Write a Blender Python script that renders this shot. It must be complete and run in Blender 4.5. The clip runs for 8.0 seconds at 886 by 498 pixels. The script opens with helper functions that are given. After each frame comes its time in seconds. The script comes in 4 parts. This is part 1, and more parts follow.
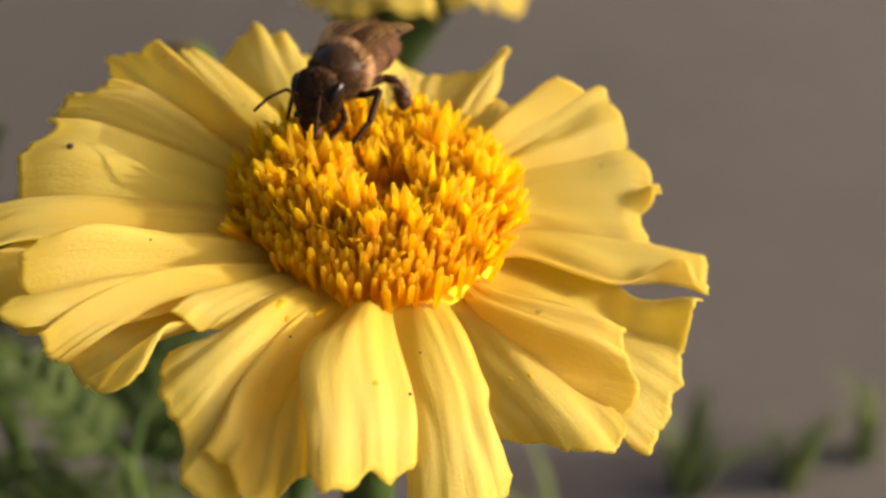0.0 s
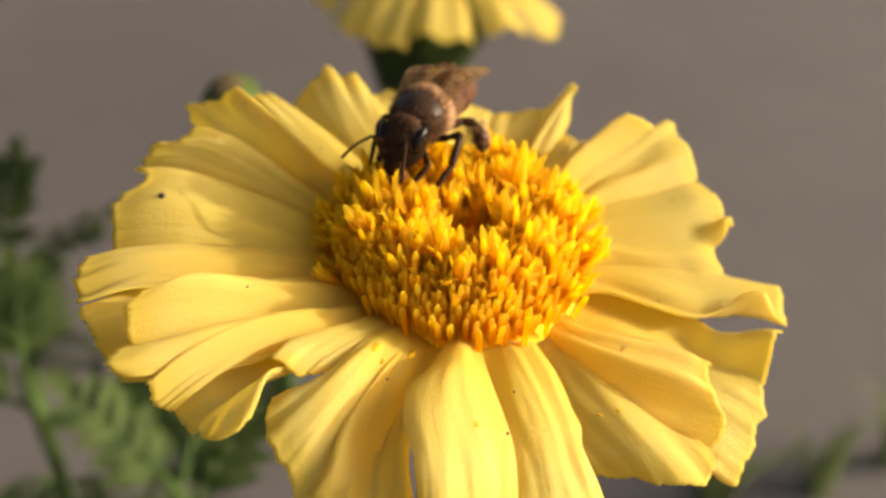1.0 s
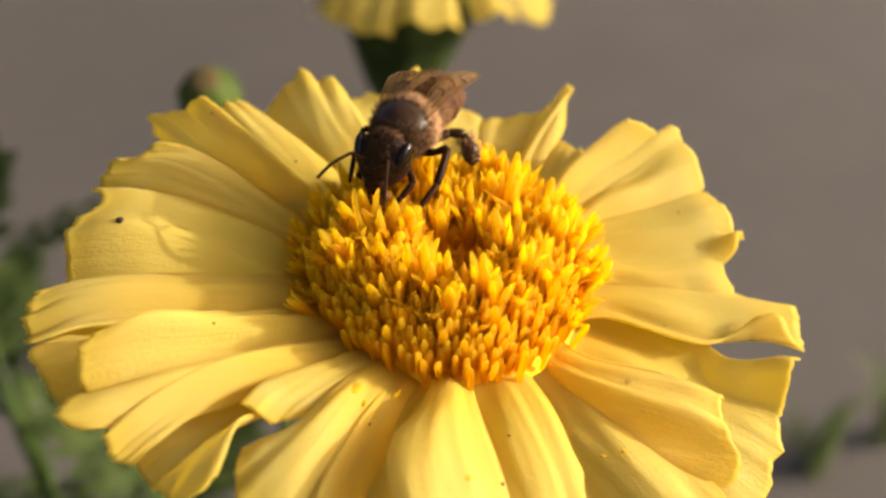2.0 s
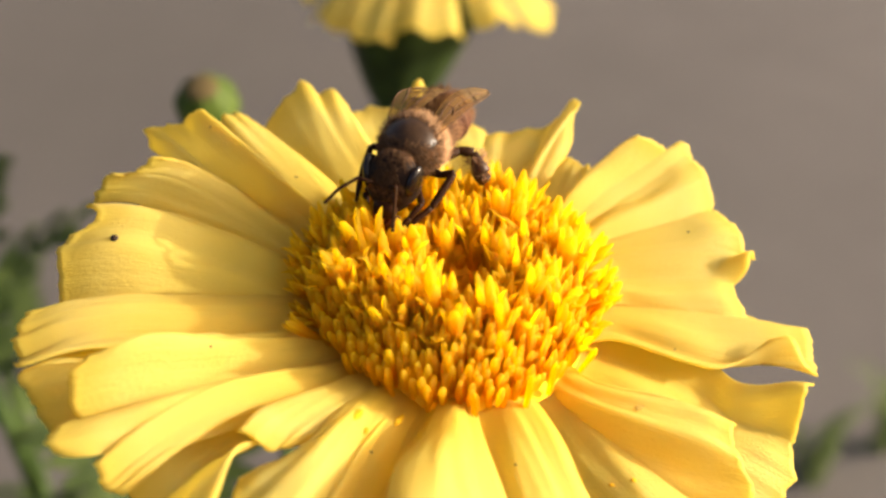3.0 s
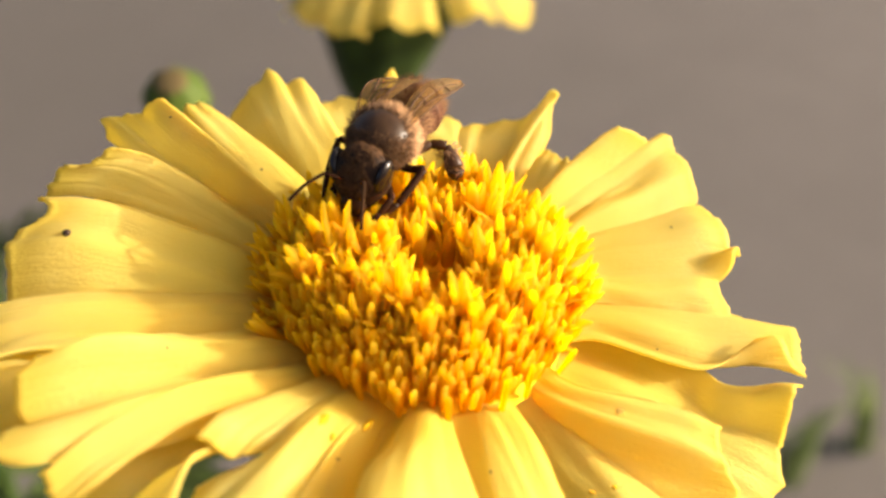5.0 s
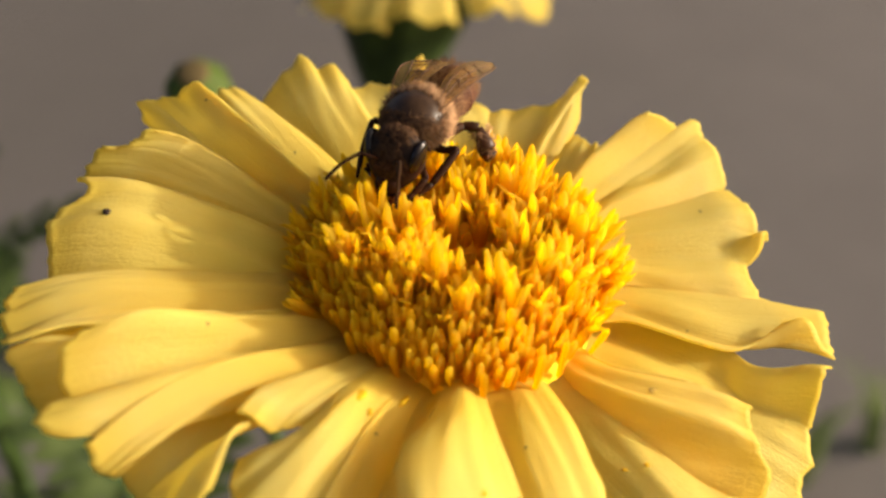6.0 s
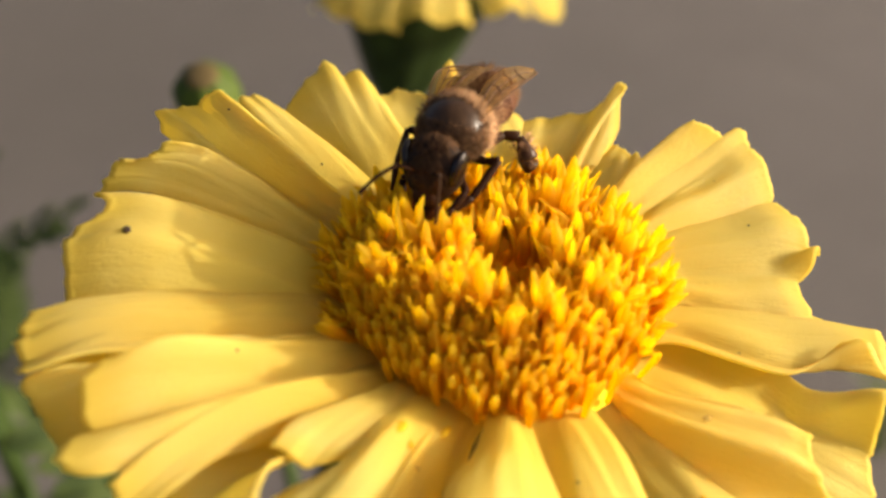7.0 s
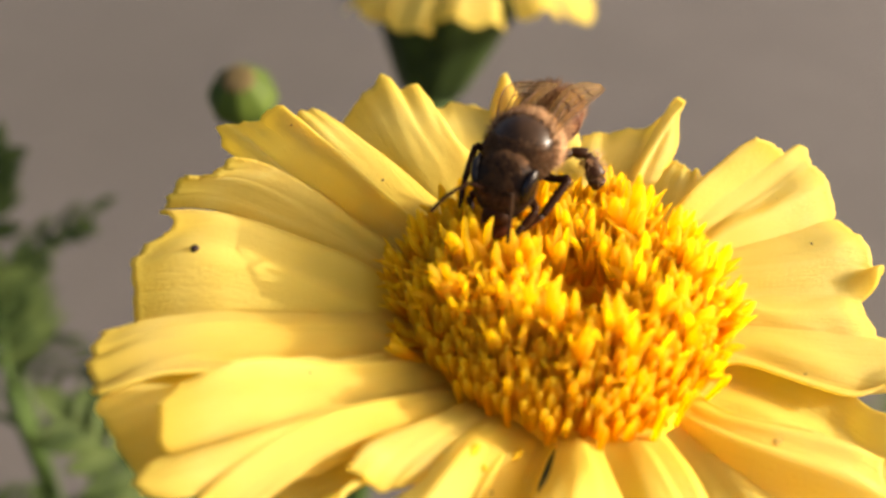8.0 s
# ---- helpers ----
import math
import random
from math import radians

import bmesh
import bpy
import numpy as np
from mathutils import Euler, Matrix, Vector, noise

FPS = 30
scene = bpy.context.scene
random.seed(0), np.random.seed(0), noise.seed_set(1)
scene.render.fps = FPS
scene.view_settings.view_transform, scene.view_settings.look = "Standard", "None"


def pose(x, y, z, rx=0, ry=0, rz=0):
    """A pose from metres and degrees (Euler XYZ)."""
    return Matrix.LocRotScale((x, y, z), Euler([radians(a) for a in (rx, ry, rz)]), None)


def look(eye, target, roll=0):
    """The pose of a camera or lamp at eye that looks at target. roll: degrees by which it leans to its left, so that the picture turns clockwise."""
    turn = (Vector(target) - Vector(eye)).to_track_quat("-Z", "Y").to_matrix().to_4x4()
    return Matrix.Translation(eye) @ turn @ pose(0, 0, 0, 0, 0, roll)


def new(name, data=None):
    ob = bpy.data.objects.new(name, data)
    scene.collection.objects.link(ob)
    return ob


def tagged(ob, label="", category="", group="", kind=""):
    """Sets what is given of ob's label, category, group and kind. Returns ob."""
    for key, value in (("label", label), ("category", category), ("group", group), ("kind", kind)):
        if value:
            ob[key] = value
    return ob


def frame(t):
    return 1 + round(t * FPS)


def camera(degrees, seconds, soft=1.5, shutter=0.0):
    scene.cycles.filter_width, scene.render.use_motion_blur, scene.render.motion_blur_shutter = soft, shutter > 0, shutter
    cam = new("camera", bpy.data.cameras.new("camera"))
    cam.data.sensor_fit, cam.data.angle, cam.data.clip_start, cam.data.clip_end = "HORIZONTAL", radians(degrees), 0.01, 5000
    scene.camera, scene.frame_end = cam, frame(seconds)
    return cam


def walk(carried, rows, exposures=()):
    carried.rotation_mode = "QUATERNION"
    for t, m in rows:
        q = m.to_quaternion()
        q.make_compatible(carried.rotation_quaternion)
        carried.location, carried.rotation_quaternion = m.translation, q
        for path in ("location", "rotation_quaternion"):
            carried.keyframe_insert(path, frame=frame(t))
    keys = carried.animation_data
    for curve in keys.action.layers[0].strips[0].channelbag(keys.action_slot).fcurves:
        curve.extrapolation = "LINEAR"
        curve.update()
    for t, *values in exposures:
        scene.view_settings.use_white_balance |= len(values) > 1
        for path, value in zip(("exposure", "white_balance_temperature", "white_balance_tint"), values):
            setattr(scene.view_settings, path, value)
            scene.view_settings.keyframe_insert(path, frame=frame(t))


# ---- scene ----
# ---- camera ----
cam = camera(45.45, 8.0, soft=2.6)
cam.data.dof.use_dof = True
cam.data.dof.focus_distance = 0.064
cam.data.dof.aperture_fstop = 28.0
# seconds, eye, yaw, pitch, roll
PATH = [
    (0, 0.00321, 0.00015, 0.39160, -0.325, -35.760, -0.012),
    (0.5, 0.00309, -0.00116, 0.39232, 0.028, -35.204, -0.727),
    (1, -0.00174, 0.00002, 0.39412, 0.351, -35.127, -1.677),
    (1.5, -0.00029, 0.00240, 0.39253, -0.864, -36.091, -2.037),
    (1.7, -0.00108, 0.00459, 0.39314, -0.132, -36.386, -2.346),
    (2.8, -0.00153, 0.00858, 0.39278, -0.390, -36.588, -1.756),
    (3, -0.00173, 0.00907, 0.39279, -0.342, -36.328, -1.711),
    (3.5, -0.00298, 0.01340, 0.39233, -0.358, -36.408, -1.455),
    (4, -0.00544, 0.01624, 0.39120, -0.792, -36.460, -0.843),
    (4.5, -0.00195, 0.01569, 0.39094, -0.711, -36.456, -1.340),
    (4.7, -0.00083, 0.01334, 0.39060, -1.749, -36.240, -0.933),
    (5.8, -0.00341, 0.01018, 0.39092, -1.549, -36.532, -0.698),
    (6, -0.00291, 0.01017, 0.39023, -1.260, -36.285, -0.902),
    (6.5, -0.00426, 0.01238, 0.38964, -1.363, -36.299, -0.868),
    (7, -0.00520, 0.01377, 0.38915, -1.476, -36.427, -0.911),
    (7.5, -0.00583, 0.01650, 0.38982, -1.267, -36.779, -0.885),
    (8, -0.00835, 0.01491, 0.39028, -0.836, -36.824, -0.986),
]


def aimed(x, y, z, yaw, pitch, roll):
    a, b = radians(yaw), radians(pitch)
    way = Vector((-math.sin(a) * math.cos(b), math.cos(a) * math.cos(b), math.sin(b)))
    return look((x, y, z), Vector((x, y, z)) + way, roll)


EXPOSURES = [(0, 0.14, 6630, 10), (0.5, 0.15, 6630, 10), (1.0, 0.37, 6620, 10), (1.5, 0.25, 6630, 10), (3.0, 0.72, 6650, 10), (3.5, 0.96, 6650, 10), (4.5, 1.10, 6700, 10), (5.8, 0.30, 6630, 10), (7, 0.40, 6630, 10), (8, 0.74, 6630, 10)]
walk(cam, [(r[0], aimed(*r[1:])) for r in PATH], EXPOSURES)

# ---- light ----
SUN_AZ, SUN_EL = 89.0, 15.8       # degrees clockwise from +y, and above the horizon
world = bpy.data.worlds.new("sky")
scene.world = world
world.use_nodes = True
wn = world.node_tree
sky = wn.nodes.new("ShaderNodeTexSky")
sky.sky_type, sky.sun_disc = "NISHITA", False
sky.dust_density, sky.air_density, sky.ozone_density = 9.0, 0.5, 0.0
sky.sun_elevation, sky.sun_rotation = radians(SUN_EL), radians(SUN_AZ)
wn.nodes["Background"].inputs[1].default_value = 0.185
wn.links.new(sky.outputs[0], wn.nodes["Background"].inputs[0])
sun = new("sun", bpy.data.lights.new("sun", "SUN"))
sun.data.energy, sun.data.angle, sun.data.color = 3.45, radians(0.53), (1.0, 0.92, 0.78)
toward = Vector((math.sin(radians(SUN_AZ)) * math.cos(radians(SUN_EL)), math.cos(radians(SUN_AZ)) * math.cos(radians(SUN_EL)), math.sin(radians(SUN_EL))))
sun.matrix_world = look(toward * 3, (0, 0, 0))

MM = 0.001
FLOWER_AT = Vector((-0.001, 0.0615, 0.350))


# ---- materials ----
class Nodes:
    """A node material under construction."""

    def __init__(self, name):
        self.mat = bpy.data.materials.new(name)
        self.mat.use_nodes = True
        self.tree = self.mat.node_tree
        self.bsdf = self.tree.nodes["Principled BSDF"]
        self.out = self.tree.nodes["Material Output"]

    def node(self, kind, **values):
        n = self.tree.nodes.new(kind)
        for key, value in values.items():
            n.inputs[key.replace("_", " ")].default_value = value
        return n

    def link(self, a, b):
        self.tree.links.new(a, b)

    def coords(self, which, scale):
        c = self.node("ShaderNodeTexCoord")
        m = self.node("ShaderNodeMapping")
        m.inputs["Scale"].default_value = scale
        self.link(c.outputs[which], m.inputs[0])
        return m.outputs[0]

    def noise(self, vec, scale, detail=4.0, rough=0.55):
        n = self.node("ShaderNodeTexNoise", Scale=scale, Detail=detail, Roughness=rough)
        self.link(vec, n.inputs["Vector"])
        return n.outputs["Fac"]

    def ramp(self, fac, stops):
        r = self.node("ShaderNodeValToRGB")
        e = r.color_ramp.elements
        while len(e) < len(stops):
            e.new(0.5)
        for el, (p, col) in zip(e, stops):
            el.position, el.color = p, (*col, 1)
        self.link(fac, r.inputs[0])
        return r.outputs[0]

    def mix(self, fac, a, b, blend="MIX"):
        m = self.tree.nodes.new("ShaderNodeMix")
        m.data_type, m.blend_type = "RGBA", blend
        for src, slot in ((fac, 0), (a, 6), (b, 7)):
            if hasattr(src, "links"):
                self.link(src, m.inputs[slot])
            else:
                m.inputs[slot].default_value = src
        return m.outputs[2]

    def bump(self, height, strength, distance):
        b = self.node("ShaderNodeBump", Strength=strength, Distance=distance)
        self.link(height, b.inputs["Height"])
        self.link(b.outputs[0], self.bsdf.inputs["Normal"])
        return b.outputs[0]

    def translucent(self, colour, share, normal=None):
        """Lets part of the light through, as leaves and petals do."""
        t = self.node("ShaderNodeBsdfTranslucent")
        self.link(colour, t.inputs["Color"])
        if normal is not None:
            self.link(normal, t.inputs["Normal"])
        m = self.node("ShaderNodeMixShader")
        m.inputs[0].default_value = share
        self.link(self.bsdf.outputs[0], m.inputs[1])
        self.link(t.outputs[0], m.inputs[2])
        self.link(m.outputs[0], self.out.inputs["Surface"])


def plain(name, colour, rough=0.5, metal=0.0, vary=0.25, size=2000.0, gloss=0.3):
    k = Nodes(name)
    v = k.coords("Object", (1, 1, 1))
    f = k.noise(v, size)
    dark = tuple(c * (1 - vary) for c in colour)
    light = tuple(min(1, c * (1 + vary)) for c in colour)
    k.link(k.ramp(f, [(0.3, dark), (0.7, light)]), k.bsdf.inputs["Base Color"])
    k.bsdf.inputs["Roughness"].default_value = rough
    k.bsdf.inputs["Metallic"].default_value = metal
    k.bsdf.inputs["Specular IOR Level"].default_value = gloss
    k.bump(f, 0.25, 0.00005)
    return k.mat


def petal_material(name, base, tip, deep, share=0.5):
    """Soft petal: fine veins along its length, a deeper hue at the foot, mottling."""
    k = Nodes(name)
    uv = k.coords("UV", (1, 1, 1))
    sep = k.node("ShaderNodeSeparateXYZ")
    k.link(uv, sep.inputs[0])
    streak = k.noise(k.coords("UV", (38, 1.2, 1)), 1.6, 5.0, 0.6)
    fine = k.noise(k.coords("UV", (150, 14, 1)), 1.0, 3.0, 0.6)
    blot = k.noise(k.coords("Object", (1, 1, 1)), 260.0, 4.0)
    col = k.ramp(sep.outputs[1], [(0.0, deep), (0.35, base), (0.85, tip), (1.0, base)])
    col = k.mix(k.ramp(streak, [(0.25, (0.0,) * 3), (0.8, (0.3,) * 3)]), col, (*base, 1))
    col = k.mix(k.ramp(blot, [(0.45, (0.0,) * 3), (0.8, (0.35,) * 3)]), col, (*deep, 1))
    k.link(col, k.bsdf.inputs["Base Color"])
    k.bsdf.inputs["Roughness"].default_value = 0.5
    k.bsdf.inputs["Specular IOR Level"].default_value = 0.42
    k.bsdf.inputs["Sheen Weight"].default_value = 0.08
    add = k.node("ShaderNodeMath")
    k.link(streak, add.inputs[0])
    k.link(fine, add.inputs[1])
    grain = k.noise(k.coords("Object", (1, 1, 1)), 3800.0, 3.0, 0.65)
    more = k.node("ShaderNodeMath")
    k.link(add.outputs[0], more.inputs[0])
    k.link(grain, more.inputs[1])
    n = k.bump(more.outputs[0], 0.45, 0.00012)
    k.translucent(k.mix(0.5, col, (0.99, 0.84, 0.17, 1)), share, n)
    return k.mat


def floret_material():
    k = Nodes("floret_orange")
    uv = k.coords("UV", (1, 1, 1))
    sep = k.node("ShaderNodeSeparateXYZ")
    k.link(uv, sep.inputs[0])
    info = k.node("ShaderNodeObjectInfo")
    col = k.ramp(sep.outputs[1], [(0.0, (0.99, 0.58, 0.01)), (0.55, (0.99, 0.668, 0.022)), (1.0, (0.98, 0.79, 0.10))])
    col = k.mix(k.ramp(info.outputs["Random"], [(0.0, (0.0,) * 3), (1.0, (0.45,) * 3)]), col, (0.99, 0.65, 0.022, 1))
    grain = k.noise(k.coords("Object", (1, 1, 1)), 5000.0)
    k.link(col, k.bsdf.inputs["Base Color"])
    k.bsdf.inputs["Roughness"].default_value = 0.55
    n = k.bump(grain, 0.3, 0.00005)
    k.bsdf.inputs["Specular IOR Level"].default_value = 0.2
    k.translucent(k.mix(0.6, col, (1.0, 0.80, 0.045, 1)), 0.85, n)
    return k.mat


def leaf_material(name, dark, light, share=0.35):
    k = Nodes(name)
    f = k.noise(k.coords("Object", (1, 1, 1)), 160.0)
    col = k.ramp(f, [(0.3, dark), (0.75, light)])
    k.link(col, k.bsdf.inputs["Base Color"])
    k.bsdf.inputs["Roughness"].default_value = 0.65
    k.bsdf.inputs["Specular IOR Level"].default_value = 0.2
    n = k.bump(k.noise(k.coords("Object", (1, 1, 1)), 900.0), 0.4, 0.0003)
    k.translucent(col, share, n)
    return k.mat


def concrete_material():
    k = Nodes("concrete_grey")
    v = k.coords("Object", (1, 1, 1))
    big = k.noise(v, 3.0, 6.0, 0.6)
    mid = k.noise(v, 18.0, 5.0, 0.65)
    fine = k.noise(v, 420.0, 3.0, 0.7)
    col = k.ramp(big, [(0.3, (0.117, 0.102, 0.093)), (0.7, (0.150, 0.132, 0.120))])
    col = k.mix(k.ramp(mid, [(0.35, (0.0,) * 3), (0.75, (0.35,) * 3)]), col, (0.088, 0.077, 0.070, 1))
    col = k.mix(k.ramp(fine, [(0.4, (0.0,) * 3), (0.8, (0.4,) * 3)]), col, (0.178, 0.158, 0.144, 1))
    # a broad patch, darker towards its middle, its edge broken by noise
    m = k.node("ShaderNodeMapping")
    m.inputs["Location"].default_value = (0.30, -0.80, 0)
    k.link(v, m.inputs[0])
    dist = k.node("ShaderNodeVectorMath")
    dist.operation = "LENGTH"
    k.link(m.outputs[0], dist.inputs[0])
    wob = k.node("ShaderNodeMath")
    k.link(dist.outputs["Value"], wob.inputs[0])
    k.link(k.ramp(k.noise(v, 5.0, 5.0), [(0.0, (0.0,) * 3), (1.0, (0.35,) * 3)]), wob.inputs[1])
    col = k.mix(k.ramp(wob.outputs[0], [(0.25, (0.5,) * 3), (0.75, (0.0,) * 3)]), col, (0.075, 0.066, 0.058, 1))
    k.link(col, k.bsdf.inputs["Base Color"])
    k.bsdf.inputs["Roughness"].default_value = 0.92
    k.bump(fine, 0.6, 0.002)
    return k.mat


def wing_material():
    """Clear membrane with a faint amber tint and a gloss."""
    k = Nodes("wing_membrane")
    k.bsdf.inputs["Base Color"].default_value = (0.46, 0.28, 0.11, 1)
    k.bsdf.inputs["Roughness"].default_value = 0.3
    n = k.noise(k.coords("Object", (1, 1, 1)), 900.0)
    k.bump(n, 0.5, 0.0001)
    clear = k.node("ShaderNodeBsdfTransparent")
    clear.inputs[0].default_value = (0.96, 0.88, 0.70, 1)
    m = k.node("ShaderNodeMixShader")
    m.inputs[0].default_value = 0.2
    k.link(clear.outputs[0], m.inputs[1])
    k.link(k.bsdf.outputs[0], m.inputs[2])
    k.link(m.outputs[0], k.out.inputs["Surface"])
    return k.mat


def abdomen_material():
    k = Nodes("abdomen_banded")
    c = k.node("ShaderNodeTexCoord")
    sep = k.node("ShaderNodeSeparateXYZ")
    k.link(c.outputs["UV"], sep.inputs[0])
    wave = k.node("ShaderNodeMath")
    wave.operation = "MULTIPLY"
    k.link(sep.outputs[1], wave.inputs[0])
    wave.inputs[1].default_value = 6.0
    fr = k.node("ShaderNodeMath")
    fr.operation = "FRACT"
    k.link(wave.outputs[0], fr.inputs[0])
    col = k.ramp(fr.outputs[0], [(0.0, (0.16, 0.08, 0.042)), (0.2, (0.095, 0.036, 0.02)), (0.75, (0.065, 0.019, 0.011)), (1.0, (0.035, 0.010, 0.006))])
    k.link(col, k.bsdf.inputs["Base Color"])
    k.bsdf.inputs["Roughness"].default_value = 0.6
    k.bsdf.inputs["Specular IOR Level"].default_value = 0.12
    k.bump(k.noise(k.coords("Object", (1, 1, 1)), 4000.0), 0.3, 0.00004)
    return k.mat


M_PETAL = petal_material("petal_yellow", (0.92, 0.745, 0.125), (0.94, 0.82, 0.27), (0.91, 0.66, 0.055), 0.6)
M_FAR_PETAL = petal_material("petal_far_yellow", (0.86, 0.62, 0.08), (0.90, 0.70, 0.15), (0.74, 0.44, 0.03))
M_FLORET = floret_material()
M_CORE = plain("floret_bed", (0.97, 0.60, 0.012), 0.8, vary=0.05)
M_CALYX = leaf_material("calyx_green", (0.015, 0.028, 0.005), (0.042, 0.068, 0.013), 0.05)
M_STEM = leaf_material("stem_green", (0.035, 0.065, 0.012), (0.085, 0.135, 0.03), 0.1)
M_LEAF = leaf_material("leaf_green", (0.028, 0.050, 0.011), (0.115, 0.155, 0.042), 0.35)
M_GRASS = leaf_material("grass_green", (0.12, 0.16, 0.055), (0.21, 0.255, 0.10))
M_BUD = leaf_material("bud_green", (0.045, 0.075, 0.008), (0.095, 0.14, 0.018), 0.1)
M_BUDTOP = plain("bud_tip_tan", (0.12, 0.085, 0.032), 0.85)
M_GROUND = concrete_material()
M_CHITIN = plain("chitin_black", (0.030, 0.011, 0.004), 0.42, gloss=0.08)
M_THORAX = plain("thorax_dark", (0.045, 0.024, 0.012), 0.28, gloss=0.24)
M_EYE = plain("eye_black", (0.012, 0.007, 0.005), 0.14, size=9000.0, gloss=0.4)
M_FACE = plain("face_brown", (0.022, 0.011, 0.006), 0.5, gloss=0.12)
M_FEELER = plain("feeler_brown", (0.045, 0.022, 0.010), 0.7, gloss=0.05)
M_MOUTH = plain("mouth_russet", (0.16, 0.05, 0.02), 0.45)
M_FUR = plain("fur_tan", (0.40, 0.235, 0.125), 0.8, vary=0.45, gloss=0.05)
M_DARKFUR = plain("fur_dark", (0.15, 0.08, 0.04), 0.8, vary=0.45, gloss=0.05)
M_FACEFUR = plain("fur_brown", (0.125, 0.064, 0.03), 0.8, vary=0.4, gloss=0.1)
M_HIND = plain("hind_leg_brown", (0.05, 0.020, 0.007), 0.4, vary=0.5, size=1500.0, gloss=0.2)
M_ABDOMEN = abdomen_material()
M_WING = wing_material()
M_VEIN = plain("wing_vein", (0.09, 0.04, 0.016), 0.5)
M_POLLEN = plain("pollen_orange", (0.93, 0.52, 0.012), 0.85)
M_SPECK = plain("speck_black", (0.03, 0.015, 0.01), 0.6)
M_SPOT = plain("spot_brown", (0.55, 0.36, 0.06), 0.7)


# ---- mesh helpers ----
def part(name, bm, material, parent, label="", smooth=True):
    me = bpy.data.meshes.new(name)
    bm.to_mesh(me)
    bm.free()
    me.materials.append(material)
    if smooth:
        me.polygons.foreach_set("use_smooth", [True] * len(me.polygons))
    ob = new(name, me)
    ob.parent = parent
    return tagged(ob, label) if label else ob


def thing(name, at, label, category, group="", kind=""):
    e = new(name)
    e.empty_display_size = 0.01
    e.location = at
    return tagged(e, label, category, group, kind)


def grid_sheet(f, nu, nv, wrap=False):
    """A sheet of points f(u, v), u and v from 0 to 1, with u and v as its texture coordinates."""
    bm = bmesh.new()
    uvl = bm.loops.layers.uv.new("UVMap")
    vs = [[bm.verts.new(f(i / nu, j / nv)) for j in range(nv if wrap else nv + 1)] for i in range(nu + 1)]
    for i in range(nu):
        for j in range(nv):
            jj = (j + 1) % nv if wrap else j + 1
            try:
                face = bm.faces.new((vs[i][j], vs[i][jj], vs[i + 1][jj], vs[i + 1][j]))
            except ValueError:
                continue
            for loop, (a, b) in zip(face.loops, ((i, j), (i, j + 1), (i + 1, j + 1), (i + 1, j))):
                loop[uvl].uv = (b / nv, a / nu)
    return bm


def tube(points, radii, sides=10, bm=None, caps=True):
    """A round tube along points."""
    own = bm is None
    bm = bmesh.new() if own else bm
    pts = [Vector(p) for p in points]
    side = None
    rings = []
    for i, p in enumerate(pts):
        d = (pts[min(i + 1, len(pts) - 1)] - pts[max(i - 1, 0)]).normalized()
        if side is None:
            side = d.orthogonal().normalized()
        side = (side - d * side.dot(d)).normalized()
        up = d.cross(side)
        rings.append([bm.verts.new(p + (side * math.cos(a) + up * math.sin(a)) * radii[i]) for a in (2 * math.pi * k / sides for k in range(sides))])
    for a, b in zip(rings, rings[1:]):
        for k in range(sides):
            bm.faces.new((a[k], a[(k + 1) % sides], b[(k + 1) % sides], b[k]))
    if caps:
        bm.faces.new(rings[0][::-1])
        bm.faces.new(rings[-1])
    return bm


def ball(radii, at=(0, 0, 0), seg=24, rings=16, bend=None, bm=None):
    bm = bmesh.new() if bm is None else bm
    res = bmesh.ops.create_uvsphere(bm, u_segments=seg, v_segments=rings, radius=1.0)
    for v in res["verts"]:
        p = Vector((v.co.x * radii[0], v.co.y * radii[1], v.co.z * radii[2]))
        v.co = (bend(p) if bend else p) + Vector(at)
    return bm


def spline(points, n):
    """n + 1 points of a smooth curve through the given ones."""
    p = [Vector(q) for q in points]
    out = []
    for i in range(n + 1):
        s = i / n * (len(p) - 1)
        k = min(int(s), len(p) - 2)
        t = s - k
        a, b, c, d = p[max(k - 1, 0)], p[k], p[k + 1], p[min(k + 2, len(p) - 1)]
        out.append(0.5 * ((2 * b) + (c - a) * t + (2 * a - 5 * b + 4 * c - d) * t * t + (3 * b - a - 3 * c + d) * t ** 3))
    return out


def smooth01(x):
    x = max(0.0, min(1.0, x))
    return x * x * (3 - 2 * x)


# ---- ground ----
gbm = bmesh.new()
N = 40
gv = [[gbm.verts.new(((i / N - 0.5) * 60, (j / N - 0.5) * 60 + 10, 0)) for j in range(N + 1)] for i in range(N + 1)]
for i in range(N):
    for j in range(N):
        gbm.faces.new((gv[i][j], gv[i + 1][j], gv[i + 1][j + 1], gv[i][j + 1]))
ground = part("ground", gbm, M_GROUND, None)
tagged(ground, "weathered grey concrete paving beneath the plants", "ground", kind="structure")

# ---- the flower with the bee ----
TILT_X, TILT_Y = -0.13, 0.06     # slope of the flower's plane


def lie(x, y):
    """Height of the flower's plane, in millimetres, at a place from its middle."""
    return TILT_X * x + TILT_Y * y


flower = thing("marigold_flower", FLOWER_AT, "open yellow marigold with ruffled petals and orange centre", "flower")
petal_count = 0
SHEETS = []


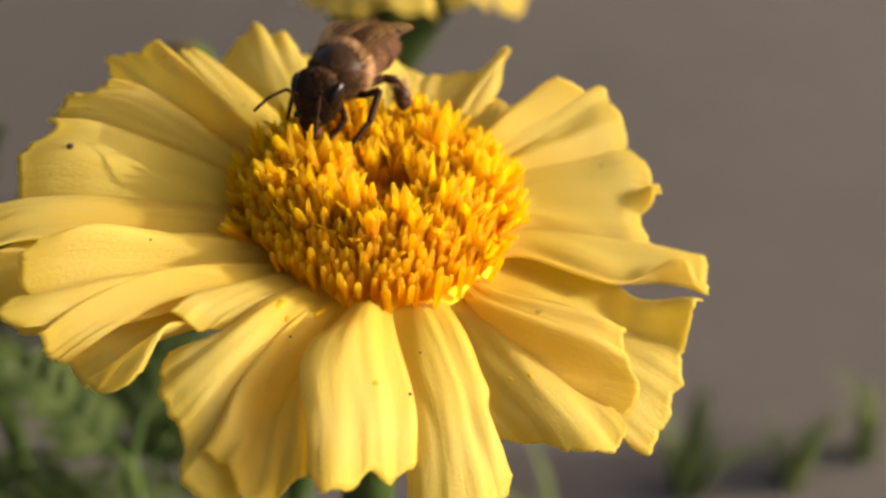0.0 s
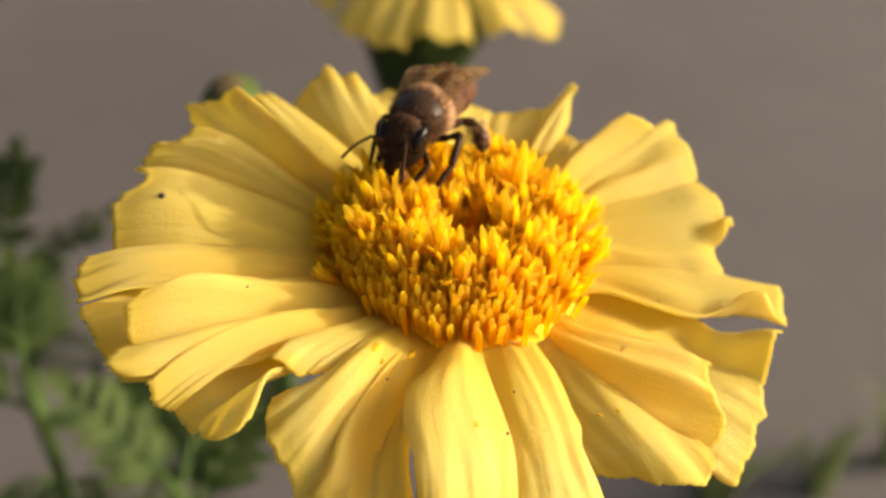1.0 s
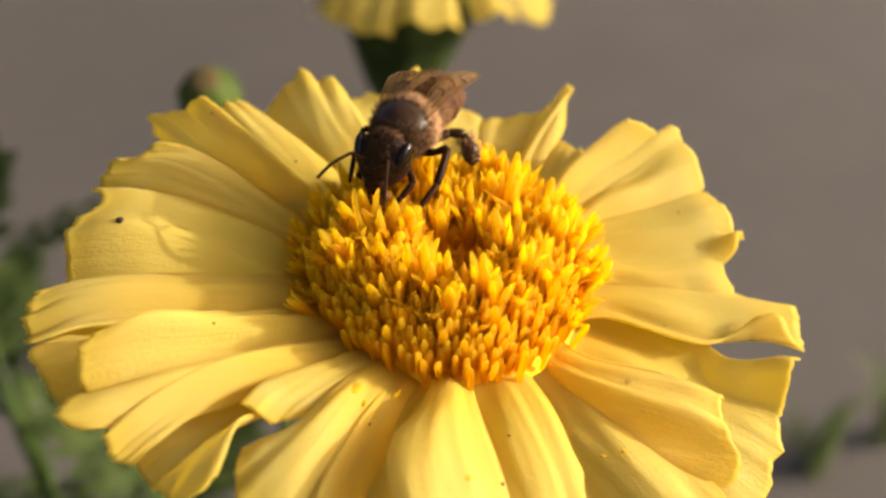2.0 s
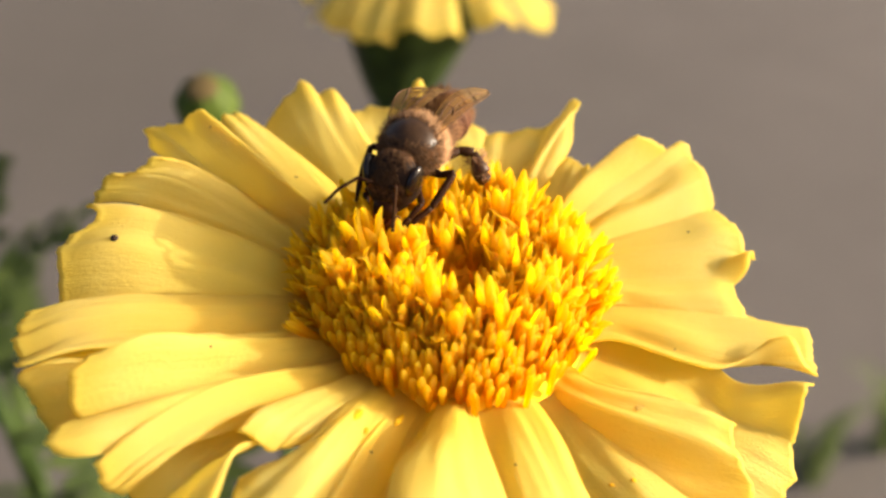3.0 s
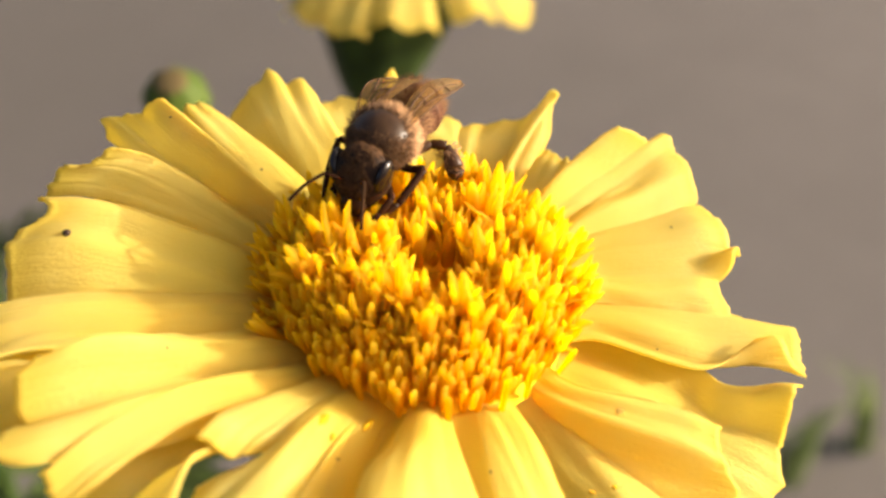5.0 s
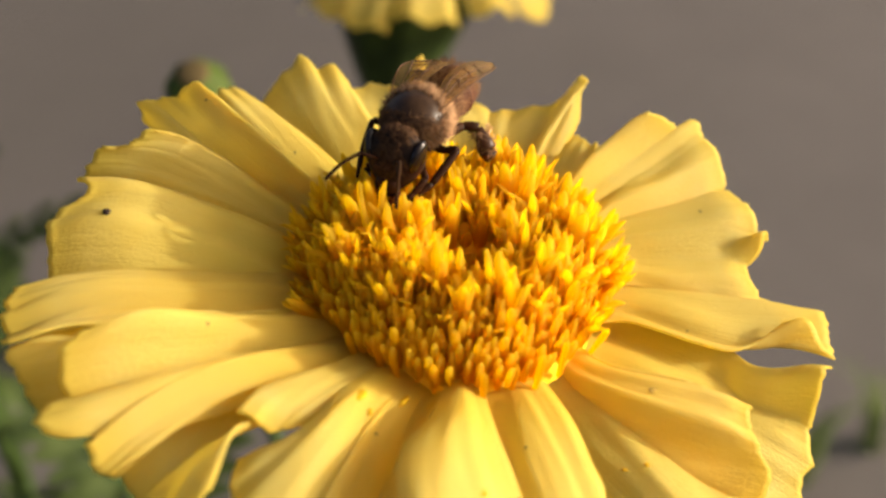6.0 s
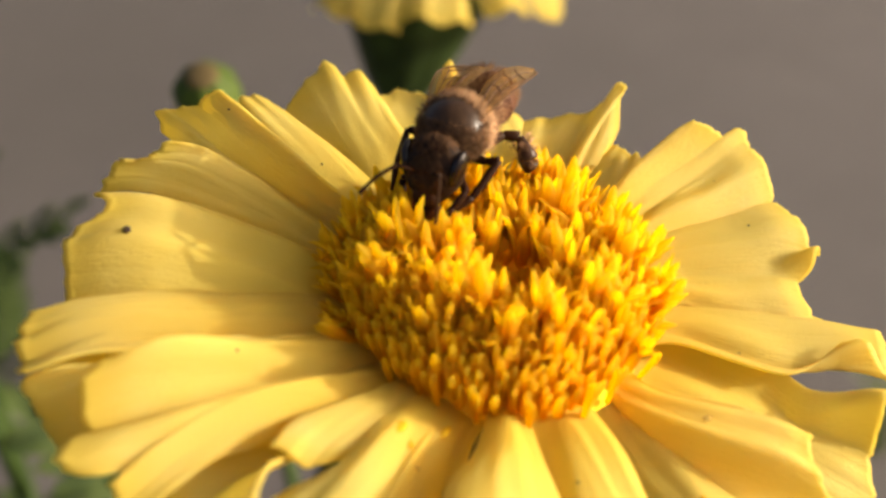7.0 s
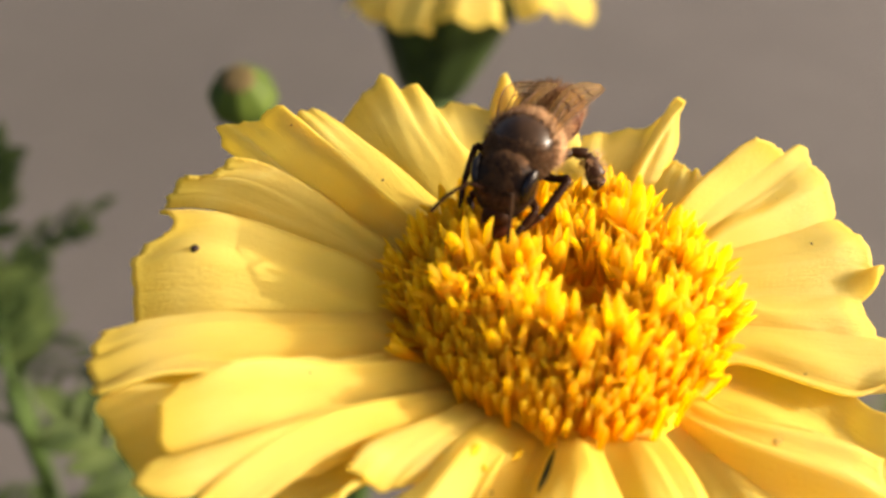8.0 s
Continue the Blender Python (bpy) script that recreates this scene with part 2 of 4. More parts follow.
def arc(points, n, crisp=0.0):
    """n + 1 evenly spaced points of a smooth curve through the given ones; crisp: how pointed its corners are."""
    fine = spline(points, 12 * (len(points) - 1))
    if crisp:
        straight = [Vector(points[k // 12]).lerp(Vector(points[k // 12 + 1]), k % 12 / 12) for k in range(12 * (len(points) - 1))] + [Vector(points[-1])]
        fine = [a.lerp(b, crisp) for a, b in zip(fine, straight)]
    run = [0.0]
    for a, b in zip(fine, fine[1:]):
        run.append(run[-1] + (b - a).length)
    out, k = [], 0
    for i in range(n + 1):
        s = run[-1] * i / n
        while k < len(run) - 2 and run[k + 1] < s:
            k += 1
        out.append(fine[k].lerp(fine[k + 1], (s - run[k]) / max(1e-9, run[k + 1] - run[k])))
    return out


def ray_petal(az, side_a, hem, side_b, half=2.0, crown=0.3, pleats=(), under=(0.0, 0.0), curl=(), rough=1.0, foot=6.3, lift=0.0, flare=(0.0, 0.0), roll=0.3, late=1.7):
    """One ray petal (millimetres from the flower's middle), a patch between its foot, its two sides and its hem, which runs
    clockwise. pleats: place across (-1 to 1), height, width (minus: a step); under: how far each side dips below its
    neighbour; curl: place across, height, width, reach of an upturned or drooping stretch of the hem; flare:
    how far each side spreads out below its neighbour; roll: how far the rim turns down;
    late: how near the hem its outline begins to tell."""
    global petal_count
    petal_count += 1
    seed = petal_count * 7.31
    nu, nv = 46, 64
    a0 = radians(az)
    B = Vector((foot * math.cos(a0) + 0.1, foot * math.sin(a0) - 0.9, 0))
    across = Vector((math.sin(a0), -math.cos(a0), 0))
    ra, rb = B - across * half, B + across * half
    for q in (ra, rb):
        q.z = lie(q.x, q.y) - 0.3
    hem = [Vector(q) for q in hem]
    wide = arc(hem, nv, 0.8)
    one = arc([ra, *[Vector(q) for q in side_a], hem[0]], nu)
    two = arc([rb, *[Vector(q) for q in side_b], hem[-1]], nu)
    out = ((hem[0] + hem[-1]) / 2 - B).normalized()
    broad = min(1.0, (hem[0] - hem[-1]).length / 6.0)

    def surface(u, w):
        i, j = min(nu, round(u * nu)), min(nv, round(w * nv))
        v = w * 2 - 1
        g = u ** late
        high = hem[0].lerp(hem[-1], w)
        p = one[i].lerp(two[i], w) + (wide[j] - high) * g
        belly = math.sin(math.pi * u ** 0.8) ** 0.7
        p = p + across * (belly * (flare[1] * w * w - flare[0] * (1 - w) ** 2))
        edge = smooth01((u - 0.7) / 0.3)
        p = p + out * (rough * edge * (0.22 * noise.noise((v * 5, seed, 1.3)) + 0.20 * noise.noise((v * 12, seed, 4.3)) + 0.10 * noise.noise((v * 27, seed, 8.1))))
        p = p + across * (rough * 0.14 * smooth01((abs(v) - 0.8) * 5) * smooth01((u - 0.3) * 3) * noise.noise((u * 9, seed, v)))
        ramp = smooth01(u * 2.2) * (1 - 0.25 * smooth01((u - 0.8) * 5))
        z = lift * smooth01(u * 3) + crown * (1 - v * v) * 4 * u * (1 - u)
        for at, amp, size in pleats:
            x = (v - at - 0.12 * noise.noise((u * 2.0, seed, at * 5))) / size
            z += 1.35 * amp * ramp * (math.exp(-abs(x) ** 1.6) if size > 0 else 0.5 - 0.5 * math.tanh(x))
        for at, amp, size, reach in curl:
            z += amp * math.exp(-((v - at) / size) ** 2) * smooth01((u - 1 + reach) / reach) ** 1.5
        z -= under[0] * smooth01((-v - 0.35) / 0.65) * smooth01(u * 2.5) + under[1] * smooth01((v - 0.35) / 0.65) * smooth01(u * 2.5)
        z += rough * broad * ramp * (0.5 * noise.noise((v * 1.6, u * 2.0, seed)) + 0.14 * noise.noise((v * 4.5, u * 4, seed + 4)))
        z += rough * 0.42 * edge * noise.noise((v * 3.4 + 3, seed, 7.7))
        z += rough * 0.014 * smooth01((u - 0.2) * 2) * noise.noise((v * 14, u * 1.5, seed + 2))
        z -= roll * (smooth01((u - 0.84) / 0.16) ** 2 + 0.6 * smooth01((abs(v) - 0.8) / 0.2) ** 2 * smooth01((u - 0.35) * 2))
        return (p + Vector((0, 0, z))) * MM

    ob = part("ray_petal", grid_sheet(surface, nu, nv), M_PETAL, flower)
    thick = ob.modifiers.new("thickness", "SOLIDIFY")
    thick.thickness, thick.offset = 0.00016, 0.0
    SHEETS.append(surface)
    return ob


# the far side, behind the bee
ray_petal(93, [(-6.4, 14.4, 2.6)], [(-7.2, 18.2, 3.9), (-5.6, 19.8, 3.8), (-4.0, 20.3, 3.3), (-2.9, 19.4, 3.4), (-2.1, 20.8, 4.6), (-1.7, 21.2, 4.9), (-1.1, 20.3, 4.4), (0.9, 20.0, 2.9), (3.2, 18.6, 1.8)],
          [(3.4, 12.5, 1.6)], pleats=((0.05, 0.6, 0.2),))
ray_petal(116, [(-9.8, 10.5, 2.4), (-12.3, 13.7, 4.0)], [(-13.7, 15.4, 5.1), (-12.0, 16.8, 6.0), (-10.9, 17.4, 6.6), (-10.4, 18.0, 7.1), (-9.8, 17.6, 6.9), (-9.2, 17.1, 6.5), (-8.7, 17.3, 6.6), (-8.0, 17.3, 6.6), (-7.1, 16.5, 5.8), (-6.7, 15.9, 5.4)],
          [(-4.0, 11.0, 3.3), (-5.4, 13.3, 4.4)], crown=0.4, rough=0.5, under=(1.1, 0.0), flare=(0.6, 0.0), late=4.5)
ray_petal(131, [(-9.3, 6.0, 2.5), (-13.1, 9.8, 4.5)], [(-16.2, 13.0, 6.0), (-15.7, 14.2, 6.2), (-14.9, 15.0, 6.0), (-14.1, 14.8, 5.7), (-13.4, 13.6, 5.2)],
          [(-7.0, 8.0, 2.6), (-9.7, 10.6, 3.9)], half=1.7, crown=0.5, under=(1.0, 0.0), rough=0.6, flare=(1.2, 0.3), lift=0.3, late=3.5)
ray_petal(144, [(-12.0, 5.6, 2.9), (-17.0, 8.4, 4.7)], [(-20.1, 10.3, 6.2), (-20.3, 10.7, 6.9), (-20.0, 10.8, 7.6), (-18.4, 10.6, 7.6), (-17.2, 10.5, 8.0), (-16.2, 10.5, 8.4), (-15.1, 9.8, 7.7), (-14.3, 9.1, 7.0)],
          [(-8.4, 6.0, 3.0), (-11.5, 7.5, 5.3)], crown=0.3, pleats=((0.35, 0.6, 0.3), (-0.5, -0.5, 0.3)), curl=((-0.5, 0.3, 0.3, 0.3),), lift=0.3, late=2.6)
ray_petal(158, [(-12.6, 3.4, 2.6), (-19.0, 4.9, 4.9)], [(-22.9, 4.9, 5.8), (-22.6, 5.2, 6.5), (-21.5, 5.5, 8.0), (-20.3, 5.5, 7.8), (-18.6, 6.1, 8.0), (-17.0, 6.8, 7.6)],
          [(-9.3, 4.6, 2.0), (-13.2, 6.4, 4.4)], crown=0.3, pleats=((0.15, 0.25, 0.4),), under=(0.0, 0.9), curl=((-0.3, -0.5, 0.6, 0.3), (-0.1, -0.5, 0.3, 0.3),), flare=(0.3, 1.2))
ray_petal(178, [(-13.5, -3.3, 2.2), (-19.8, -4.7, 4.0)], [(-24.3, -5.5, 4.7), (-23.9, -4.5, 5.1), (-23.3, -3.0, 5.2), (-23.4, -2.0, 5.6), (-23.6, -1.0, 6.3), (-22.8, 0.2, 6.8), (-21.5, 1.1, 7.2), (-21.7, 1.8, 7.2), (-22.7, 3.2, 6.7), (-21.9, 3.7, 6.6), (-20.7, 4.4, 6.3), (-19.6, 5.0, 5.9)],
          [(-11.4, 3.8, 2.0), (-16.4, 5.2, 4.2)], half=2.8, crown=0.3, pleats=((-0.35, 0.5, 0.22), (0.25, 0.4, 0.3), (-0.8, -0.3, 0.2)), under=(0.5, 0.9), curl=((-0.3, -0.7, 0.7, 0.35), (-0.7, -0.7, 0.3, 0.3),), flare=(1.0, 1.6))
ray_petal(190, [(-12.4, -5.4, 1.9), (-19.4, -6.9, 3.6)], [(-23.8, -9.3, 4.2), (-24.1, -8.9, 4.4), (-24.1, -8.1, 4.7), (-24.7, -7.0, 4.8), (-24.4, -6.0, 5.1), (-23.9, -5.3, 5.3)],
          [(-12.5, -3.2, 2.6), (-19.5, -4.6, 4.4)], crown=0.3, pleats=((0.3, 0.35, 0.4), (-0.55, -0.4, 0.25)), curl=((0.0, -0.7, 1.2, 0.35), (-0.3, -0.4, 0.4, 0.3), (-0.95, 0.4, 0.2, 0.4)), lift=0.2, flare=(1.0, 1.0))
ray_petal(200, [(-13.4, -7.6, -0.6), (-18.6, -9.8, -0.4)], [(-21.6, -11.4, 0.4), (-23.0, -10.5, 1.8), (-23.5, -10.1, 2.8), (-23.8, -9.4, 3.7), (-23.4, -7.9, 4.0)],
          [(-12.4, -4.3, 0.8), (-18.2, -5.4, 2.4)], crown=0.0, pleats=((0.0, 0.3, 0.4),), under=(0.4, 0.6), flare=(2.2, 2.2))
ray_petal(211, [(-11.4, -9.2, 0.9), (-16.3, -12.6, 1.8)], [(-20.2, -14.7, 2.9), (-20.8, -14.6, 3.4), (-20.9, -14.2, 3.9), (-20.4, -13.2, 4.3), (-19.8, -12.4, 4.5), (-20.3, -12.0, 4.8), (-20.3, -11.4, 5.2), (-19.5, -10.7, 5.4), (-18.6, -9.7, 5.5), (-17.3, -8.8, 5.2)],
          [(-10.2, -5.4, 2.2), (-14.6, -7.3, 4.2)], half=2.5, crown=0.3, pleats=((-0.6, 0.7, 0.25), (-0.2, -0.8, 0.16), (0.4, 0.5, 0.3)), curl=((0.0, -0.8, 1.2, 0.4), (0.3, -0.5, 0.25, 0.3),), lift=0.3, flare=(1.5, 0.3), rough=2.0)
# the near side
ray_petal(224, [(-7.4, -8.3, 0.4), (-12.2, -11.3, 1.5)], [(-17.5, -15.3, 1.0), (-18.4, -15.3, 1.4), (-18.6, -15.2, 2.1), (-18.5, -14.9, 2.7), (-17.8, -14.3, 3.0)],
          [(-8.2, -7.4, 1.1), (-12.6, -10.4, 2.5)], half=1.3, crown=0.3, pleats=((0.3, 0.4, 0.4),), under=(0.0, 0.3), flare=(0.0, 0.9), lift=0.2, curl=((0.0, -0.6, 1.2, 0.35),))
ray_petal(232, [(-8.2, -10.4, 0.2), (-10.4, -12.4, 1.4), (-11.4, -13.5, 2.2), (-11.8, -15.0, 2.5), (-12.0, -16.4, 2.5)], [(-12.3, -17.4, 2.3), (-12.9, -18.2, 1.9), (-14.1, -18.5, 1.4), (-15.2, -17.6, 0.7), (-16.1, -16.6, 0.1), (-17.2, -15.1, -0.3), (-18.2, -13.6, 0.2)],
          [(-8.8, -8.0, -0.2), (-13.9, -10.8, 0.0)], half=1.6, crown=-0.1, pleats=((0.3, -0.3, 0.3),), curl=((0.0, 0.8, 0.14, 0.14),), rough=0.6)
ray_petal(238, [(-4.9, -9.0, 0.0), (-6.7, -11.2, 0.2)], [(-8.0, -12.0, 0.4), (-9.0, -12.8, 0.5), (-9.9, -13.2, 0.9), (-10.8, -13.1, 1.6), (-11.6, -12.8, 2.1)],
          [(-7.4, -8.8, 1.1), (-10.3, -10.9, 1.9)], half=1.3, crown=0.2, lift=0.3, rough=0.6, roll=0.15)
ray_petal(244, [(-3.4, -11.1, -1.2), (-5.0, -15.2, -1.8), (-6.4, -19.8, -2.6)], [(-7.3, -22.2, -2.8), (-8.7, -22.7, -2.1), (-9.8, -22.5, -1.7), (-9.9, -20.5, -1.1), (-10.3, -19.4, -0.7), (-11.4, -17.9, 0.1), (-11.7, -16.4, 0.7), (-11.5, -14.7, 1.0)],
          [(-6.3, -9.0, 0.7), (-8.6, -12.5, 0.8)], half=1.4, crown=0.8, pleats=((0.3, 0.5, 0.4),), under=(0.5, 0.0), flare=(0.8, -0.3))
ray_petal(256, [(-2.3, -11.5, -1.2), (-3.4, -16.6, -2.1)], [(-3.1, -20.8, -3.0), (-4.4, -21.9, -2.9), (-5.6, -22.9, -2.7), (-6.7, -22.6, -2.3), (-7.1, -21.8, -2.0), (-7.9, -21.2, -1.6), (-8.6, -21.0, -1.3), (-9.0, -20.5, -1.2)],
          [(-4.7, -11.1, -0.5), (-7.2, -16.1, -0.6), (-7.9, -19.0, -0.9)], half=1.2, crown=-0.2, pleats=((0.8, 0.6, 0.2), (0.1, -0.4, 0.4)), curl=((0.35, 0.6, 0.22, 0.15),), lift=0.2)
ray_petal(271, [(1.5, -10.0, -1.5), (3.0, -14.8, -2.8)], [(3.1, -19.0, -3.2), (2.7, -20.6, -3.3), (1.8, -21.3, -3.0), (1.5, -22.4, -2.9), (0.5, -22.3, -2.2), (-0.6, -23.7, -1.8), (-1.9, -24.4, -1.3), (-2.7, -23.1, -0.8)],
          [(-1.8, -12.2, -0.1), (-3.2, -15.0, 0.3), (-3.5, -17.4, 0.2), (-2.9, -20.2, -0.3)], half=0.9, crown=1.0, pleats=((-0.3, 0.7, -0.08), (0.3, 0.3, 0.4), (-0.7, 0.3, 0.2)), under=(0.2, 0.2), lift=0.45)
ray_petal(294, [(6.1, -10.6, -2.7), (7.1, -13.5, -3.5), (7.3, -15.5, -4.0)], [(8.5, -18.8, -5.0), (8.0, -20.4, -5.3), (6.8, -21.9, -5.3), (4.9, -22.7, -4.9), (3.4, -22.7, -4.6), (2.5, -21.3, -4.2)],
          [(1.4, -12.0, -2.0), (2.7, -17.3, -3.5)], half=1.5, crown=0.9, pleats=((-0.1, 0.5, 0.4), (-0.75, 0.3, 0.2)), curl=((-0.8, -0.5, 0.3, 0.3),), lift=0.3, flare=(0.0, 0.8))
ray_petal(312, [(8.7, -9.4, -3.2), (13.2, -12.6, -4.6)], [(16.0, -14.0, -5.1), (15.6, -15.1, -5.7), (14.9, -15.9, -6.1), (13.7, -16.2, -6.3), (11.9, -16.0, -6.3), (10.8, -15.3, -6.1), (9.9, -15.1, -6.0), (8.5, -14.6, -5.9), (7.0, -13.9, -5.6)],
          [(4.2, -8.9, -3.2), (5.9, -11.7, -4.6)], half=1.8, crown=0.3, pleats=((-0.2, 0.4, 0.35), (0.5, -0.4, 0.25)), under=(0.8, 0.4), lift=-0.2, flare=(2.6, 0.8))
# the side towards the sun
ray_petal(328, [(8.1, -6.1, -1.9), (12.5, -7.6, -2.2)], [(14.6, -8.5, -2.5), (16.3, -8.9, -2.7), (16.0, -9.8, -3.5), (16.4, -11.0, -4.4), (17.0, -11.7, -4.8), (16.7, -12.3, -5.1), (16.3, -12.7, -5.4)],
          [(6.8, -8.2, -3.2), (11.6, -10.8, -4.2)], half=1.8, crown=0.3, pleats=((0.3, 0.7, 0.28), (0.5, -1.0, -0.12), (-0.35, 0.3, 0.3)), curl=((0.55, 0.4, 0.2, 0.15),), lift=0.5, flare=(0.0, 0.8))
ray_petal(337, [(9.4, -0.6, -2.5), (13.6, -1.6, -2.9), (16.6, -3.1, -3.0), (18.2, -4.8, -2.9)], [(21.9, -5.8, -2.5), (21.0, -6.8, -3.7), (20.6, -7.9, -5.0), (20.4, -8.9, -6.2), (20.5, -9.6, -7.1), (19.6, -10.3, -7.1), (19.6, -11.1, -7.8), (18.7, -12.2, -8.2), (18.0, -13.3, -8.8), (17.3, -13.1, -8.6), (17.5, -12.4, -8.0)],
          [(8.9, -7.0, -3.6), (14.0, -10.4, -5.9)], half=2.6, crown=0.2, pleats=((-0.55, -0.5, 0.25), (0.0, 0.4, 0.3)), curl=((-0.8, 1.3, 0.22, 0.25),), under=(0.3, 0.6), flare=(0.0, 2.5), late=2.4)
ray_petal(352, [(9.5, 1.2, -1.2), (14.6, 1.6, -1.9)], [(19.9, 1.4, -2.9), (21.7, 0.5, -3.0), (23.2, -0.1, -3.2), (23.1, -1.9, -3.1), (22.8, -4.5, -2.8), (21.9, -3.6, -2.5), (21.3, -2.6, -2.0), (20.3, -2.2, -1.8)],
          [(10.0, -2.6, -1.3), (14.2, -4.2, -1.8), (16.9, -4.3, -2.1)], half=2.0, crown=0.1, pleats=((0.5, -0.5, 0.3),), curl=((0.75, 0.9, 0.25, 0.22),), late=4.5)
ray_petal(12, [(9.5, 4.8, 0.8), (14.3, 7.0, 1.2)], [(17.9, 8.3, 1.2), (18.7, 8.0, 1.2), (19.6, 6.4, 0.8), (20.1, 4.8, 0.1), (20.8, 4.6, -0.5), (19.9, 3.4, -1.1), (18.8, 2.7, -1.4), (19.2, 1.2, -2.0), (19.8, 0.2, -2.6)],
          [(10.1, 0.8, -0.9), (14.1, 0.7, -1.7)], half=2.4, crown=0.2, pleats=((-0.5, 0.3, 0.3), (0.25, -0.4, 0.25), (0.65, 0.3, 0.25)), curl=((0.16, 2.0, 0.13, 0.2), (-0.12, -0.5, 0.2, 0.25)), flare=(0.8, 0.4))
ray_petal(33, [(7.3, 6.3, 2.3), (9.7, 8.2, 4.0)], [(12.4, 9.3, 5.7), (12.9, 9.5, 6.1), (13.9, 9.9, 5.5), (15.6, 10.8, 4.7), (16.4, 11.3, 4.9), (17.0, 11.3, 4.7), (17.4, 10.6, 3.3), (18.2, 9.6, 2.7), (18.5, 8.8, 1.9), (18.4, 8.0, 1.2)],
          [(10.3, 4.5, 0.6), (14.7, 6.3, 0.9)], half=2.4, crown=0.1, pleats=((-0.72, 0.4, 0.25), (0.15, -0.4, 0.3), (0.6, 0.25, 0.25)), lift=0.2)
ray_petal(52, [(5.3, 9.6, 1.4)], [(7.4, 11.8, 3.0), (8.6, 12.6, 3.1), (9.3, 12.0, 3.2), (10.6, 10.6, 3.2)],
          [(8.6, 7.6, 1.8)], half=1.8, crown=0.1, under=(0.4, 0.4), flare=(1.2, 1.2))
ray_petal(67, [(2.2, 10.0, 1.8), (2.6, 12.4, 2.9)], [(3.0, 14.4, 3.9), (5.5, 14.8, 4.3), (7.7, 14.9, 4.6), (8.9, 15.7, 5.0), (9.5, 16.4, 5.4), (10.1, 15.9, 5.2), (9.5, 15.0, 4.8), (9.1, 12.9, 3.8), (8.4, 12.0, 3.4)],
          [(6.0, 8.6, 1.9), (7.1, 10.2, 2.6)], crown=-0.3, pleats=((0.35, 0.5, 0.18), (-0.2, -0.4, 0.4)), lift=0.3)

# receptacle, calyx and stem under the petals
def dome(u, w):
    a, r = 2 * math.pi * w, 8.2 * u
    x, y = r * math.cos(a) + 0.1, r * math.sin(a) - 0.9
    hollow = math.exp(-(((x - 0.8) ** 2 + (y + 1.8) ** 2) / 6.0))
    return Vector((x, y, lie(x, y) + 5.0 * (1 - u ** 4) - 5.2 * hollow - 0.6 * u ** 6 - 1.4 * smooth01((-y - 1.0) / 5.0) * (1 - u ** 5))) * MM


part("receptacle", grid_sheet(dome, 16, 40, True), M_CORE, flower, "brown-orange bed between the florets")


def cup(u, w):
    a = 2 * math.pi * w
    r = 2.2 + 5.6 * smooth01(u * 1.1) + 0.25 * math.cos(a * 8)
    return Vector((r * math.cos(a) - 0.5, r * math.sin(a) + 0.5, -15 + 14 * u)) * MM


part("calyx", grid_sheet(cup, 18, 48, True), M_CALYX, flower, "ribbed green calyx")
stem_pts = spline([(-0.5, 0.5, -14.5), (-3, 3, -40), (-10, 14, -110), (-16, 30, -220), (-18, 40, -350)], 24)
part("stem", tube([p * MM for p in stem_pts], [0.0022 + 0.0008 * i / 24 for i in range(25)], 12), M_STEM, flower)


